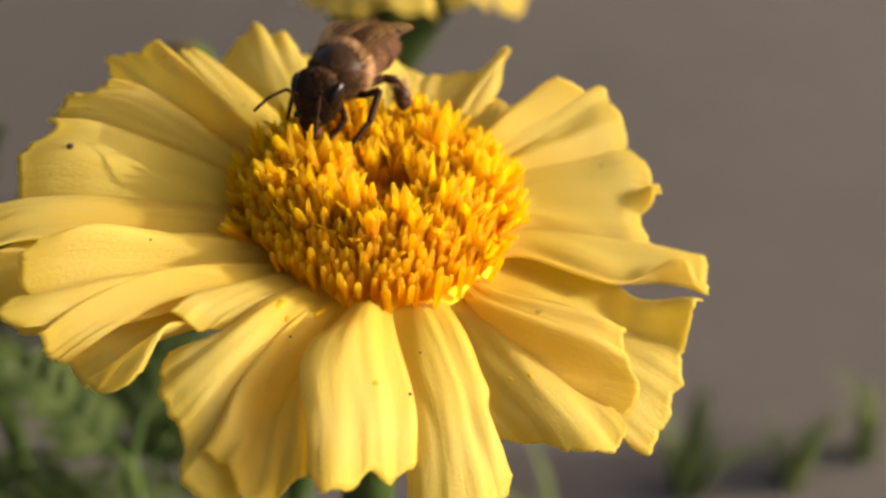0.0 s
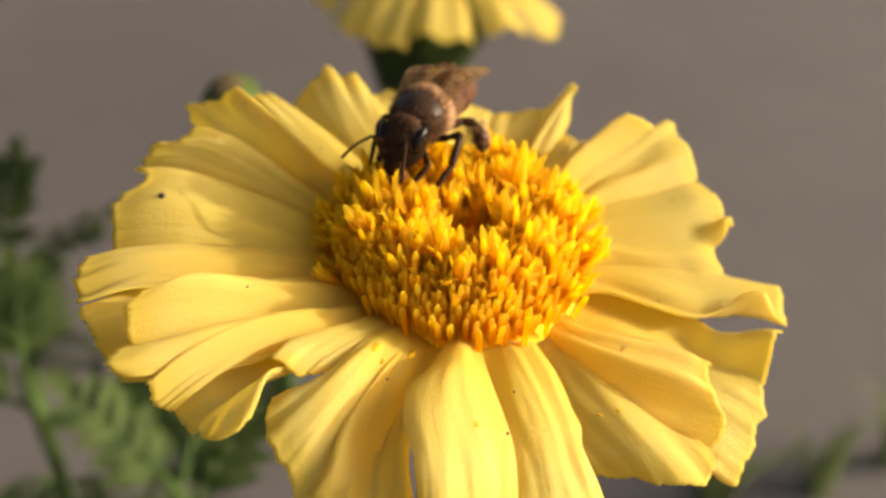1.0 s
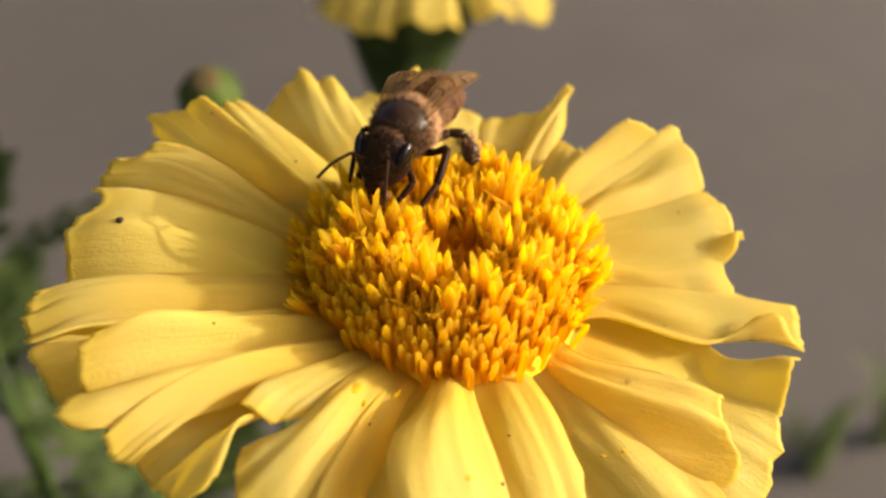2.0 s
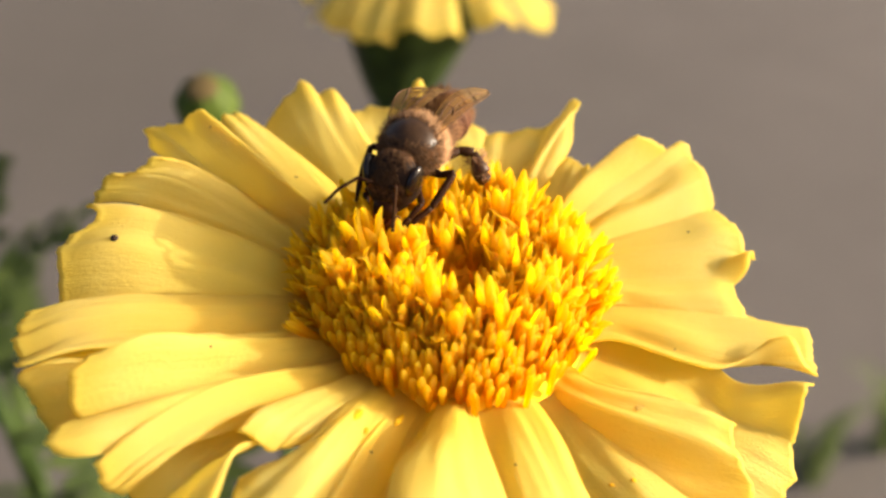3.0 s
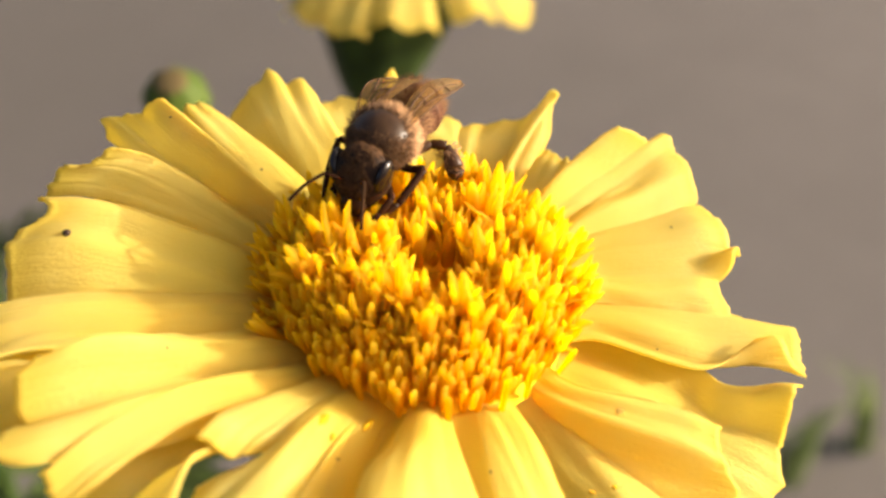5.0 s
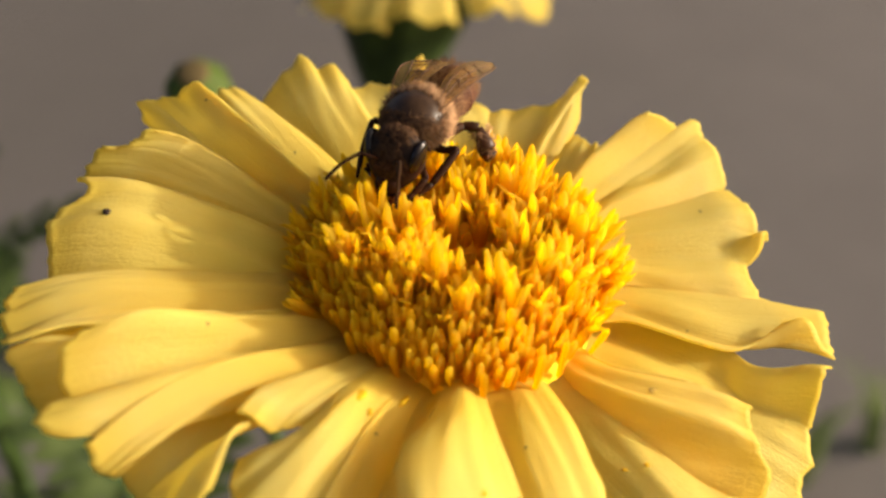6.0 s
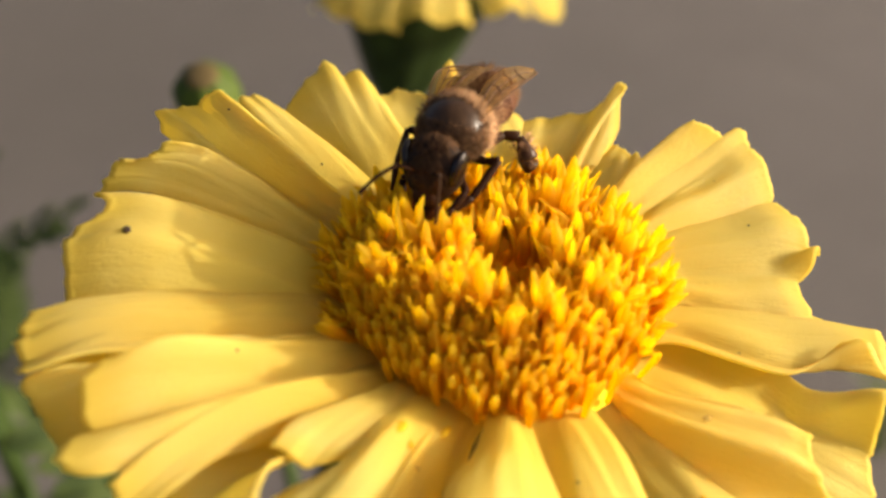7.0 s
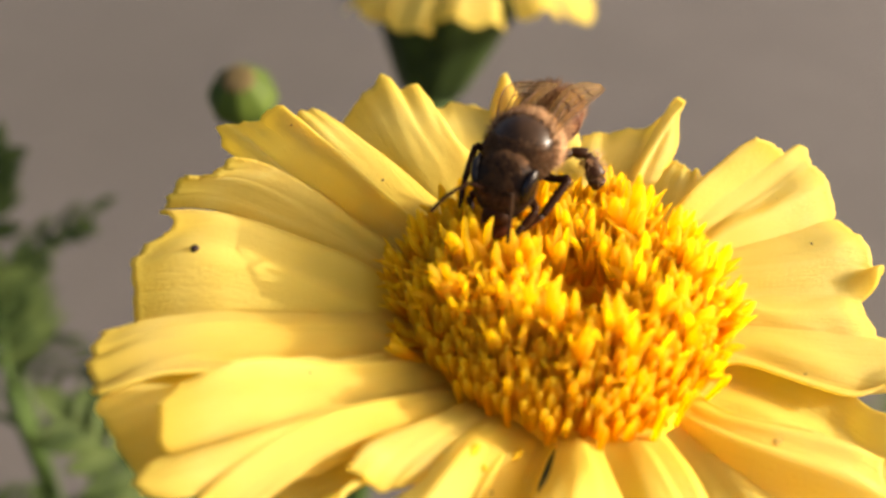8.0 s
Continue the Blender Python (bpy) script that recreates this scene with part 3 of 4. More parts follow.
# disc florets
def floret_mesh(seed, length, lobes, spread, width):
    """A narrow tube that opens into fleshy, round-tipped lobes."""
    rng = random.Random(seed)
    bm = bmesh.new()
    uvl = bm.loops.layers.uv.new("UVMap")

    def skin(rings, high, tip):
        for (ra, ha), (rb, hb) in zip(zip(rings, high), zip(rings[1:], high[1:])):
            m = len(ra)
            for k in range(m):
                f = bm.faces.new((ra[k], ra[(k + 1) % m], rb[(k + 1) % m], rb[k]))
                for lp, h in zip(f.loops, (ha, ha, hb, hb)):
                    lp[uvl].uv = (0.5, h)
        if tip is not None:
            last = rings[-1]
            for k in range(len(last)):
                f = bm.faces.new((last[k], last[(k + 1) % len(last)], tip))
                for lp in f.loops:
                    lp[uvl].uv = (0.5, 1.0)

    stalk = [[bm.verts.new(Vector((r * math.cos(a), r * math.sin(a), h * length)) * MM) for a in (2 * math.pi * k / 6 for k in range(6))]
             for r, h in ((0.26, 0.0), (0.36, 0.4), (0.50, 0.66))]
    skin(stalk, (0.0, 0.4, 0.62), None)
    for k in range(lobes):
        am = 2 * math.pi * (k + rng.uniform(-0.15, 0.15)) / lobes
        out = Vector((math.cos(am), math.sin(am), 0))
        tang = Vector((-math.sin(am), math.cos(am), 0))
        reach = length * 0.58 * rng.uniform(0.8, 1.2)
        lean = spread * rng.uniform(0.3, 1.6)
        w = width * rng.uniform(0.85, 1.15)
        rings = []
        for s, wide in ((0.0, 0.7), (0.35, 1.0), (0.7, 0.82), (0.93, 0.36)):
            c = out * (0.30 + lean * s * s) + Vector((0, 0, 0.56 * length + reach * s * (1 - 0.25 * lean * s)))
            rings.append([bm.verts.new((c + tang * (w * wide * math.cos(q)) + out * (w * wide * 0.5 * math.sin(q))) * MM)
                          for q in (0.0, 1.05, 2.09, 3.14, 4.71)])
        tip = bm.verts.new((out * (0.30 + lean) + Vector((0, 0, 0.56 * length + reach * (1 - 0.25 * lean)))) * MM)
        skin(rings, (0.6, 0.75, 0.9, 0.97), tip)
    me = bpy.data.meshes.new("disc_floret")
    bm.to_mesh(me)
    bm.free()
    me.materials.append(M_FLORET)
    me.polygons.foreach_set("use_smooth", [True] * len(me.polygons))
    return me


def bud_mesh(seed, length, slim=1.0):
    """An unopened floret: a plump round-topped club."""
    prof = [(0.30, 0.0), (0.36, 0.4), (0.44, 0.68), (0.40, 0.84), (0.22, 0.96)]
    bm = bmesh.new()
    uvl = bm.loops.layers.uv.new("UVMap")
    rings = [[bm.verts.new(Vector((slim * r * math.cos(a), slim * r * math.sin(a), h * length)) * MM) for a in (2 * math.pi * k / 8 for k in range(8))] for r, h in prof]
    top = bm.verts.new(Vector((0, 0, length)) * MM)
    for i in range(len(rings) - 1):
        for k in range(8):
            f = bm.faces.new((rings[i][k], rings[i][(k + 1) % 8], rings[i + 1][(k + 1) % 8], rings[i + 1][k]))
            for lp, h in zip(f.loops, (i, i, i + 1, i + 1)):
                lp[uvl].uv = (0.5, 0.75 * h / 4)
    for k in range(8):
        f = bm.faces.new((rings[-1][k], rings[-1][(k + 1) % 8], top))
        for lp in f.loops:
            lp[uvl].uv = (0.5, 0.8)
    me = bpy.data.meshes.new("floret_bud")
    bm.to_mesh(me)
    bm.free()
    me.materials.append(M_FLORET)
    me.polygons.foreach_set("use_smooth", [True] * len(me.polygons))
    return me


rng = random.Random(11)
OPEN = [floret_mesh(i, 4.2 + 0.35 * (i % 4), 4 + i % 2, 0.42 + 0.25 * (i % 3), 0.42) for i in range(8)]
SHUT = [bud_mesh(i, 2.6 + 0.2 * i) for i in range(3)]
CLUB = [bud_mesh(i, 3.8 + 0.45 * i, 0.85) for i in range(3)]
MIDDLE = Vector((0.1, -0.9))
CRATER = Vector((0.8, -1.8))
for i in range(300):
    r = 8.5 * math.sqrt((i + 0.5) / 300)
    a = i * 2.39996
    x, y = MIDDLE.x + r * math.cos(a) + rng.uniform(-0.2, 0.2), MIDDLE.y + r * math.sin(a) + rng.uniform(-0.2, 0.2)
    inner = (Vector((x, y)) - CRATER).length
    z = lie(x, y) + 1.3 * (1 - (r / 8.8) ** 3) - 1.4 * math.exp(-(inner ** 2) / 6.0) - 0.4
    shut = inner < 2.3
    rim = smooth01((r - 5.6) / 3.0)
    lean = radians(2 + 10 * (r / 7.0) ** 2 + 24 * rim + rng.uniform(-8, 8))
    size = (1.08 - 0.42 * rim) * rng.uniform(0.86, 1.12)
    size *= 1 - 0.10 * smooth01((-y - 2.0) / 5.0)
    if 2.3 <= inner < 3.6:
        lean, size = -0.1 * lean, size * 0.92
    club = not shut and y < -3.0 and r > 6.4 and rng.random() < (1.0 if y < -5.0 else 0.55)
    if club:
        lean, size = lean * 0.7, size * 1.05
    lean *= 1 - 0.55 * smooth01((-y - 4.5) / 3.0)
    ob = new("floret_bud" if shut or club else "disc_floret", rng.choice(SHUT if shut else CLUB if club else OPEN))
    ob.parent = flower
    turn = Matrix.Rotation(a + rng.uniform(-0.25, 0.25), 4, "Z") @ Matrix.Rotation(lean, 4, "Y") @ Matrix.Rotation(rng.uniform(0, 6.28), 4, "Z")
    ob.matrix_basis = Matrix.Translation(Vector((x, y, z)) * MM) @ turn @ Matrix.Scale(size, 4)

# the shorter florets that crowd between them, past counting
fill = bmesh.new()
uvl = fill.loops.layers.uv.new("UVMap")
for i in range(1250):
    r, a = 8.2 * math.sqrt((i + 0.3) / 1250), i * 2.39996 + 1.1
    x, y = MIDDLE.x + r * math.cos(a) + rng.uniform(-0.25, 0.25), MIDDLE.y + r * math.sin(a) + rng.uniform(-0.25, 0.25)
    inner = (Vector((x, y)) - CRATER).length
    if inner < 2.6:
        continue
    foot = Vector((x, y, lie(x, y) + 1.3 * (1 - (r / 8.8) ** 3) - 0.4))
    high = rng.uniform(4.3, 5.4) * (1 - 0.4 * smooth01((r - 5.6) / 3.0)) * (1 - 0.10 * smooth01((-y - 2.0) / 5.0))
    tilt = 0.02 + 0.25 * (r / 8.0) ** 2 + rng.uniform(-0.12, 0.12)
    way = Vector((math.cos(a) * math.sin(tilt), math.sin(a) * math.sin(tilt), math.cos(tilt)))
    side = way.orthogonal().normalized()
    fore = way.cross(side)
    rings = []
    for h, wide in ((0.3, 0.24), (0.6, 0.32), (0.8, 0.31), (0.94, 0.16)):
        c0 = foot + way * (high * h)
        rings.append([fill.verts.new((c0 + side * (wide * math.cos(q)) + fore * (wide * 0.6 * math.sin(q))) * MM) for q in (0.0, 1.05, 2.1, 3.14, 4.19, 5.24)])
    tip = fill.verts.new((foot + way * high) * MM)
    for (lo, ha), (hi, hb) in zip(zip(rings, (0.3, 0.55, 0.75, 0.9)), zip(rings[1:], (0.55, 0.75, 0.9))):
        for k in range(6):
            f = fill.faces.new((lo[k], lo[(k + 1) % 6], hi[(k + 1) % 6], hi[k]))
            for lp, h in zip(f.loops, (ha, ha, hb, hb)):
                lp[uvl].uv = (0.5, h)
    for k in range(6):
        f = fill.faces.new((rings[-1][k], rings[-1][(k + 1) % 6], tip))
        for lp in f.loops:
            lp[uvl].uv = (0.5, 1.0)
tagged(part("floret_filling", fill, M_FLORET, flower, "crowded yellow-orange lobes between the florets"), kind="stuff")

SAMPLES = [(g(i / 46, j / 64) / MM) for g in SHEETS for i in range(47) for j in range(65)]


def on_petals(x, y):
    """Height of the topmost petal at a place, in millimetres."""
    near = [p for p in SAMPLES if abs(p.x - x) < 0.5 and abs(p.y - y) < 0.5]
    if not near:
        return lie(x, y)
    top = max(p.z for p in near)
    return min((p for p in near if p.z > top - 0.5), key=lambda p: (p.x - x) ** 2 + (p.y - y) ** 2).z


def crumb(name, x, y, radii, material, label, category):
    at = FLOWER_AT + Vector((x, y, on_petals(x, y) + 0.05 + radii[2] * 0.3)) * MM
    rg = random.Random(int(x * 100 + y * 7))
    lump = ball([c * MM for c in radii], seg=14, rings=10, bend=lambda p: p * (1 + 0.25 * noise.noise(p * 2600 + Vector((x, y, 0)))))
    ob = part(name, lump, material, None)
    ob.location, ob.rotation_euler = at, (0, 0, rg.uniform(0, 3))
    return tagged(ob, label, category)


crumb("dirt_speck", -20.1, -0.5, (0.24, 0.24, 0.20), M_SPECK, "small round black speck lying on a yellow petal", "speck")
crumb("pollen_clump", -5.6, -10.9, (0.52, 0.40, 0.07), M_POLLEN, "flat orange clump of pollen on a petal", "pollen")
crumb("pollen_clump", -5.0, -11.5, (0.30, 0.14, 0.04), M_POLLEN, "thin orange smear of pollen on a petal", "pollen")
crumb("pollen_clump", 0.5, -17.3, (0.24, 0.34, 0.05), M_POLLEN, "flat orange clump of pollen on a petal", "pollen")
crumb("dirt_speck", 2.5, -16.0, (0.13, 0.12, 0.08), M_SPECK, "tiny dark speck on a yellow petal", "speck")
crumb("pollen_clump", 8.8, -11.8, (0.22, 0.2, 0.07), M_POLLEN, "small orange crumb of pollen on a petal", "pollen")
crumb("pollen_clump", 10.0, -11.8, (0.18, 0.16, 0.06), M_POLLEN, "small orange crumb of pollen on a petal", "pollen")
crumb("pollen_clump", -3.3, -10.1, (0.55, 0.22, 0.16), M_POLLEN, "fallen curled orange floret at a petal's foot", "pollen")
crumb("withered_spot", 10.75, -8.3, (0.40, 0.26, 0.03), M_SPOT, "flat brownish scar on a yellow petal", "spot")

for x, y in ((-15.6, 9.4), (-13.5, -8.1), (-4.7, -12.7), (14.0, -2.7), (14.6, 8.3), (-10.2, 8.6), (3.1, -13.0), (16.2, 5.4)):
    crumb("dirt_speck", x, y, (0.09, 0.07, 0.05), M_SPECK, "tiny dark speck on a yellow petal", "speck")

# ---- the bee ----
bee = thing("honeybee", (0, 0, 0), "brown furry honeybee with folded amber wings on the flower", "bee")


def fur(where, count, length, seed, parent, name, material, lay=0.5):
    """Short tapering hairs; where(rng) gives a root and its normal."""
    rg = random.Random(seed)
    bm = bmesh.new()
    for _ in range(count):
        p, n = where(rg)
        d = (n + Vector((rg.uniform(-lay, lay), rg.uniform(-lay, lay) - 0.35, rg.uniform(-lay, lay)))).normalized()
        s = d.orthogonal().normalized() * 0.028
        ln = length * rg.uniform(0.6, 1.3)
        s2 = d.cross(s)
        q = [bm.verts.new((p + o) * MM) for o in (s, -s * 0.5 + s2 * 0.87, -s * 0.5 - s2 * 0.87)]
        t = bm.verts.new((p + d * ln + Vector((0, 0, -0.08))) * MM)
        for k in range(3):
            bm.faces.new((q[k], q[(k + 1) % 3], t))
    return part(name, bm, material, parent)


def on_ball(radii, at, keep):
    def where(rg):
        while True:
            n = Vector((rg.gauss(0, 1), rg.gauss(0, 1), rg.gauss(0, 1))).normalized()
            p = Vector((n.x * radii[0], n.y * radii[1], n.z * radii[2]))
            if keep(n):
                m = Vector((n.x / radii[0], n.y / radii[1], n.z / radii[2])).normalized()
                return p + Vector(at), m
    return where


thorax = part("thorax", ball([c * MM for c in (1.98, 1.95, 1.74)], seg=32, rings=20), M_THORAX, bee, "dark thorax with a bald shiny back")
def bald(n):
    return n.z > 0.2 and (n.x / 0.92) ** 2 + ((n.y - 0.14) / 0.52) ** 2 < 1 + 0.4 * noise.noise(n * 9)


fur(on_ball((1.94, 1.91, 1.70), (0, 0, 0), lambda n: not bald(n) and n.y < 0.1), 3600, 0.62, 3, bee, "flank_fur", M_FUR, lay=0.8)
fur(on_ball((1.94, 1.91, 1.70), (0, 0, 0), lambda n: not bald(n) and n.y > 0.0), 3200, 0.42, 9, bee, "neck_fur", M_DARKFUR, lay=0.8)
fur(on_ball((1.94, 1.91, 1.70), (0, 0, 0), lambda n: n.y < -0.5 and n.z > -0.1), 1100, 0.6, 4, bee, "collar_fur", M_FUR, lay=0.6)
fur(on_ball((1.94, 1.91, 1.70), (0, 0, 0), lambda n: n.z > 0.2 and (n.x / 0.86) ** 2 + ((n.y - 0.14) / 0.46) ** 2 > 1 + 0.6 * noise.noise(n * 11)), 2600, 0.26, 6, bee, "back_fur", M_DARKFUR, lay=0.9)


def belly(u, w):
    a = 2 * math.pi * w
    y = -1.0 - 6.0 * u
    r = 1.9 * math.sin(math.pi * min(1, 0.10 + u * 0.52) ** 0.8) if u < 0.45 else 1.9 * (1 - ((u - 0.45) / 0.55) ** 2.2)
    step = 0.06 * ((u * 6) % 1.0)
    r = max(0.02, r + step - 0.03)
    return Vector((r * math.cos(a), y, 0.88 * r * math.sin(a) - 0.45 - 0.6 * u)) * MM


part("abdomen", grid_sheet(belly, 60, 32, True), M_ABDOMEN, bee, "russet-brown banded abdomen")
fur(lambda rg: (lambda a, y: (Vector((1.6 * math.cos(a), y + 0.3, 1.45 * math.sin(a) - 0.5)), Vector((math.cos(a), -0.6, math.sin(a)))))(rg.uniform(0, 6.28), rg.uniform(-5.4, -1.6)), 2800, 0.5, 5, bee, "abdomen_fur", M_DARKFUR)

head = thing("head", (0, 0, 0), "", "")
head.parent = bee
HEAD_AT = Vector((0, 2.3, -0.75)) * MM
head.matrix_basis = pose(*HEAD_AT, 6, 0, 0) @ Matrix.Scale(1.16, 4)


def skull(p):
    t = p.z / (1.85 * MM)
    p.x *= 1.0 - 0.38 * max(0.0, -t) ** 1.5 - 0.12 * max(0, t) ** 2
    p.y += 0.25 * MM * max(0.0, -t)
    return p


part("skull", ball([c * MM for c in (1.60, 1.05, 1.72)], seg=36, rings=26, bend=skull), M_FACE, head, "dark brown face")
fur(on_ball((1.52, 1.05, 1.68), (0, 0, 0), lambda n: n.z > 0.55 and abs(n.x) < 0.6 + 0.2 * noise.noise(n * 5)), 900, 0.3, 8, head, "crown_fur", M_FACEFUR, lay=0.8)
fur(on_ball((1.50, 1.06, 1.66), (0, 0, 0), lambda n: n.y > 0.25 and (n.x / 0.62) ** 2 + ((n.z - 0.05) / 0.55) ** 2 < 1 + 0.5 * noise.noise(n * 6)), 1500, 0.16, 28, head, "face_fur", M_FACEFUR, lay=0.9)
for sx in (1, -1):
    eye = ball([c * MM for c in (0.38, 0.74, 1.02)], (1.24 * sx * MM, 0.10 * MM, 0.22 * MM), seg=28, rings=20, bend=lambda p, sx=sx: Vector((p.x + sx * 0.20 * p.z, p.y, p.z)))
    part("compound_eye", eye, M_EYE, head, "glossy black compound eye")
clyp = ball([c * MM for c in (0.72, 0.5, 0.62)], (0, 0.72 * MM, -1.25 * MM), seg=18, rings=12)
part("clypeus", clyp, M_CHITIN, head)
for sx in (1, -1):
    part("mandible", tube([Vector(q) * MM for q in ((0.55 * sx, 0.5, -1.6), (0.5 * sx, 0.75, -2.0), (0.1 * sx, 0.8, -2.35))], [0.00026, 0.00024, 0.00010], 8), M_MOUTH, head, "russet mandible")
part("proboscis", tube([Vector(q) * MM for q in ((0, 0.4, -1.7), (0, 0.55, -2.4), (0, 0.4, -3.1))], [0.00030, 0.00022, 0.00008], 8), M_MOUTH, head, "russet tongue")


def antenna(sx, tip):
    a = new("antenna")
    a.parent = head
    a.matrix_basis = pose(0.35 * sx * MM, 0.95 * MM, 0.05 * MM)
    elbow = Vector((0.75 * sx, 0.85, 0.45))
    part("scape", tube([Vector((0, 0, 0)), elbow * 0.5 * MM, elbow * MM], [0.00010, 0.00009, 0.00010], 8), M_CHITIN, a)
    t = Vector(tip)
    pts = spline([elbow, elbow.lerp(t, 0.5) + Vector((0.05 * sx, 0.1, 0.12)), t], 22)
    part("flagellum", tube([p * MM for p in pts], [0.000085 + 0.000014 * (i % 2) for i in range(23)], 10), M_FEELER, a, "segmented dark feeler")
    return a


antenna(1, (2.0, 2.0, -0.9))
antenna(-1, (-1.0, 1.4, -1.7))


def leg(name, points, radii, material=None):
    p = new(name)
    p.parent = bee
    base = Vector(points[0])
    p.matrix_basis = Matrix.Translation(base * MM)
    for seg, (a, b, ra, rb) in enumerate(zip(points, points[1:], radii, radii[1:])):
        a, b = (Vector(a) - base), (Vector(b) - base)
        mid = a.lerp(b, 0.55)
        part(("coxa", "femur", "tibia", "tarsus", "claw")[seg], tube([q * MM for q in (a, a.lerp(b, 0.12), mid, a.lerp(b, 0.92), b)], [q * MM for q in (ra * 0.8, ra * 0.95, (ra + rb) * 0.55, rb, rb * 0.85)], 10), material or M_CHITIN, p)
    return p


leg("foreleg", [(-0.8, 1.5, -1.6), (-1.5, 2.3, -1.7), (-2.0, 3.0, -1.7), (-1.6, 3.9, -2.2), (-1.1, 4.7, -2.7)], [0.22, 0.22, 0.22, 0.20, 0.10])
leg("foreleg", [(0.8, 1.5, -1.6), (1.6, 2.0, -2.0), (2.2, 2.6, -2.3), (1.9, 3.2, -3.0), (1.6, 3.6, -3.6)], [0.22, 0.22, 0.22, 0.18, 0.10])
mid_in = leg("midleg", [(-1.2, 0.3, -1.5), (-2.2, 0.7, -1.2), (-3.0, 0.6, -1.0), (-2.3, 2.8, -2.1), (-0.9, 4.6, -2.9)], [0.26, 0.24, 0.25, 0.24, 0.12])
leg("midleg", [(1.3, 0.3, -1.4), (2.1, 0.2, -0.7), (2.75, 0.4, -0.45), (2.65, 2.2, -1.5), (2.5, 3.4, -2.6)], [0.24, 0.20, 0.20, 0.19, 0.10])
hind_in = leg("hindleg", [(-1.2, -1.0, -1.6), (-2.0, -2.2, -1.5), (-2.9, -2.5, -1.6), (-3.7, -1.9, -2.7), (-3.7, -1.7, -3.4)], [0.26, 0.30, 0.30, 0.62, 0.22], M_HIND)
leg("hindleg", [(1.2, -1.0, -1.6), (2.2, -1.8, -1.6), (2.8, -2.2, -1.6), (3.2, -1.8, -2.8), (3.2, -1.4, -3.6)], [0.26, 0.30, 0.30, 0.58, 0.22], M_HIND)
fur(lambda rg: (lambda s, a: (Vector((-2.9, -2.5, -1.6)).lerp(Vector((-3.7, -1.9, -2.7)), s) - Vector((-1.2, -1.0, -1.6)) + Vector((math.cos(a), math.sin(a), 0)) * 0.45, Vector((math.cos(a), math.sin(a), 0.2))))(rg.uniform(0, 1), rg.uniform(0, 6.28)), 190, 0.5, 21, hind_in, "leg_hair", M_FUR)


def wing(name, root, tip, lead, trail, arch, label):
    """A thin membrane from root to tip with a bowed leading edge, and its veins."""
    w = new(name)
    w.parent = bee
    r, t = Vector(root), Vector(tip)
    ax = t - r

    def at(u, v):
        front = Vector(lead) * max(0.0, math.sin(math.pi * min(1, 0.03 + 0.97 * u))) ** 0.28
        back = Vector(trail) * max(0.0, math.sin(math.pi * min(1, u ** 1.6))) ** 0.32
        p = r + ax * u + front * (1 - v) + back * v
        return (p + Vector((0, 0, 0.08 * math.sin(v * 9 + u * 3) * u + arch * math.sin(math.pi * u)))) * MM

    bm = grid_sheet(at, 26, 12)
    sheet = part("membrane", bm, M_WING, w, label)
    th = sheet.modifiers.new("thickness", "SOLIDIFY")
    th.thickness, th.offset = 0.00002, 0.0
    for path in (((0, 0), (0.5, 0), (0.97, 0.0)), ((0.02, 0.3), (0.45, 0.28), (0.72, 0.05)), ((0.02, 0.4), (0.4, 0.5), (0.75, 0.45), (0.9, 0.3)),
                 ((0.03, 0.6), (0.4, 0.75), (0.8, 0.75)), ((0.35, 0.28), (0.42, 0.5), (0.40, 0.75)), ((0.55, 0.2), (0.6, 0.45), (0.62, 0.8)), ((0.72, 0.1), (0.74, 0.45), (0.78, 0.7))):
        pts = spline([at(*q) + Vector((0, 0, 0.00003)) for q in path], 10)
        part("vein", tube(pts, [0.000035] * 11, 5), M_VEIN, w)
    return w


wing("forewing", (-1.2, -0.3, 1.0), (-2.3, -6.2, 0.5), (-0.75, 0.2, -0.1), (1.0, -0.3, 0.15), 0.5, "clear amber wing with fine dark veins")
wing("forewing", (1.1, -0.3, 1.1), (1.0, -5.2, 0.6), (1.15, 0.1, -0.1), (-1.5, -0.2, 0.2), 0.8, "clear amber wing with fine dark veins")
wing("hindwing", (-1.1, -0.8, 0.8), (-1.8, -4.8, 0.5), (-0.3, 0.2, -0.1), (0.8, -0.2, 0.1), 0.4, "small clear amber hind wing")
wing("hindwing", (1.0, -0.8, 0.9), (1.1, -4.2, 0.6), (0.3, 0.2, -0.1), (-0.8, -0.2, 0.1), 0.6, "small clear amber hind wing")

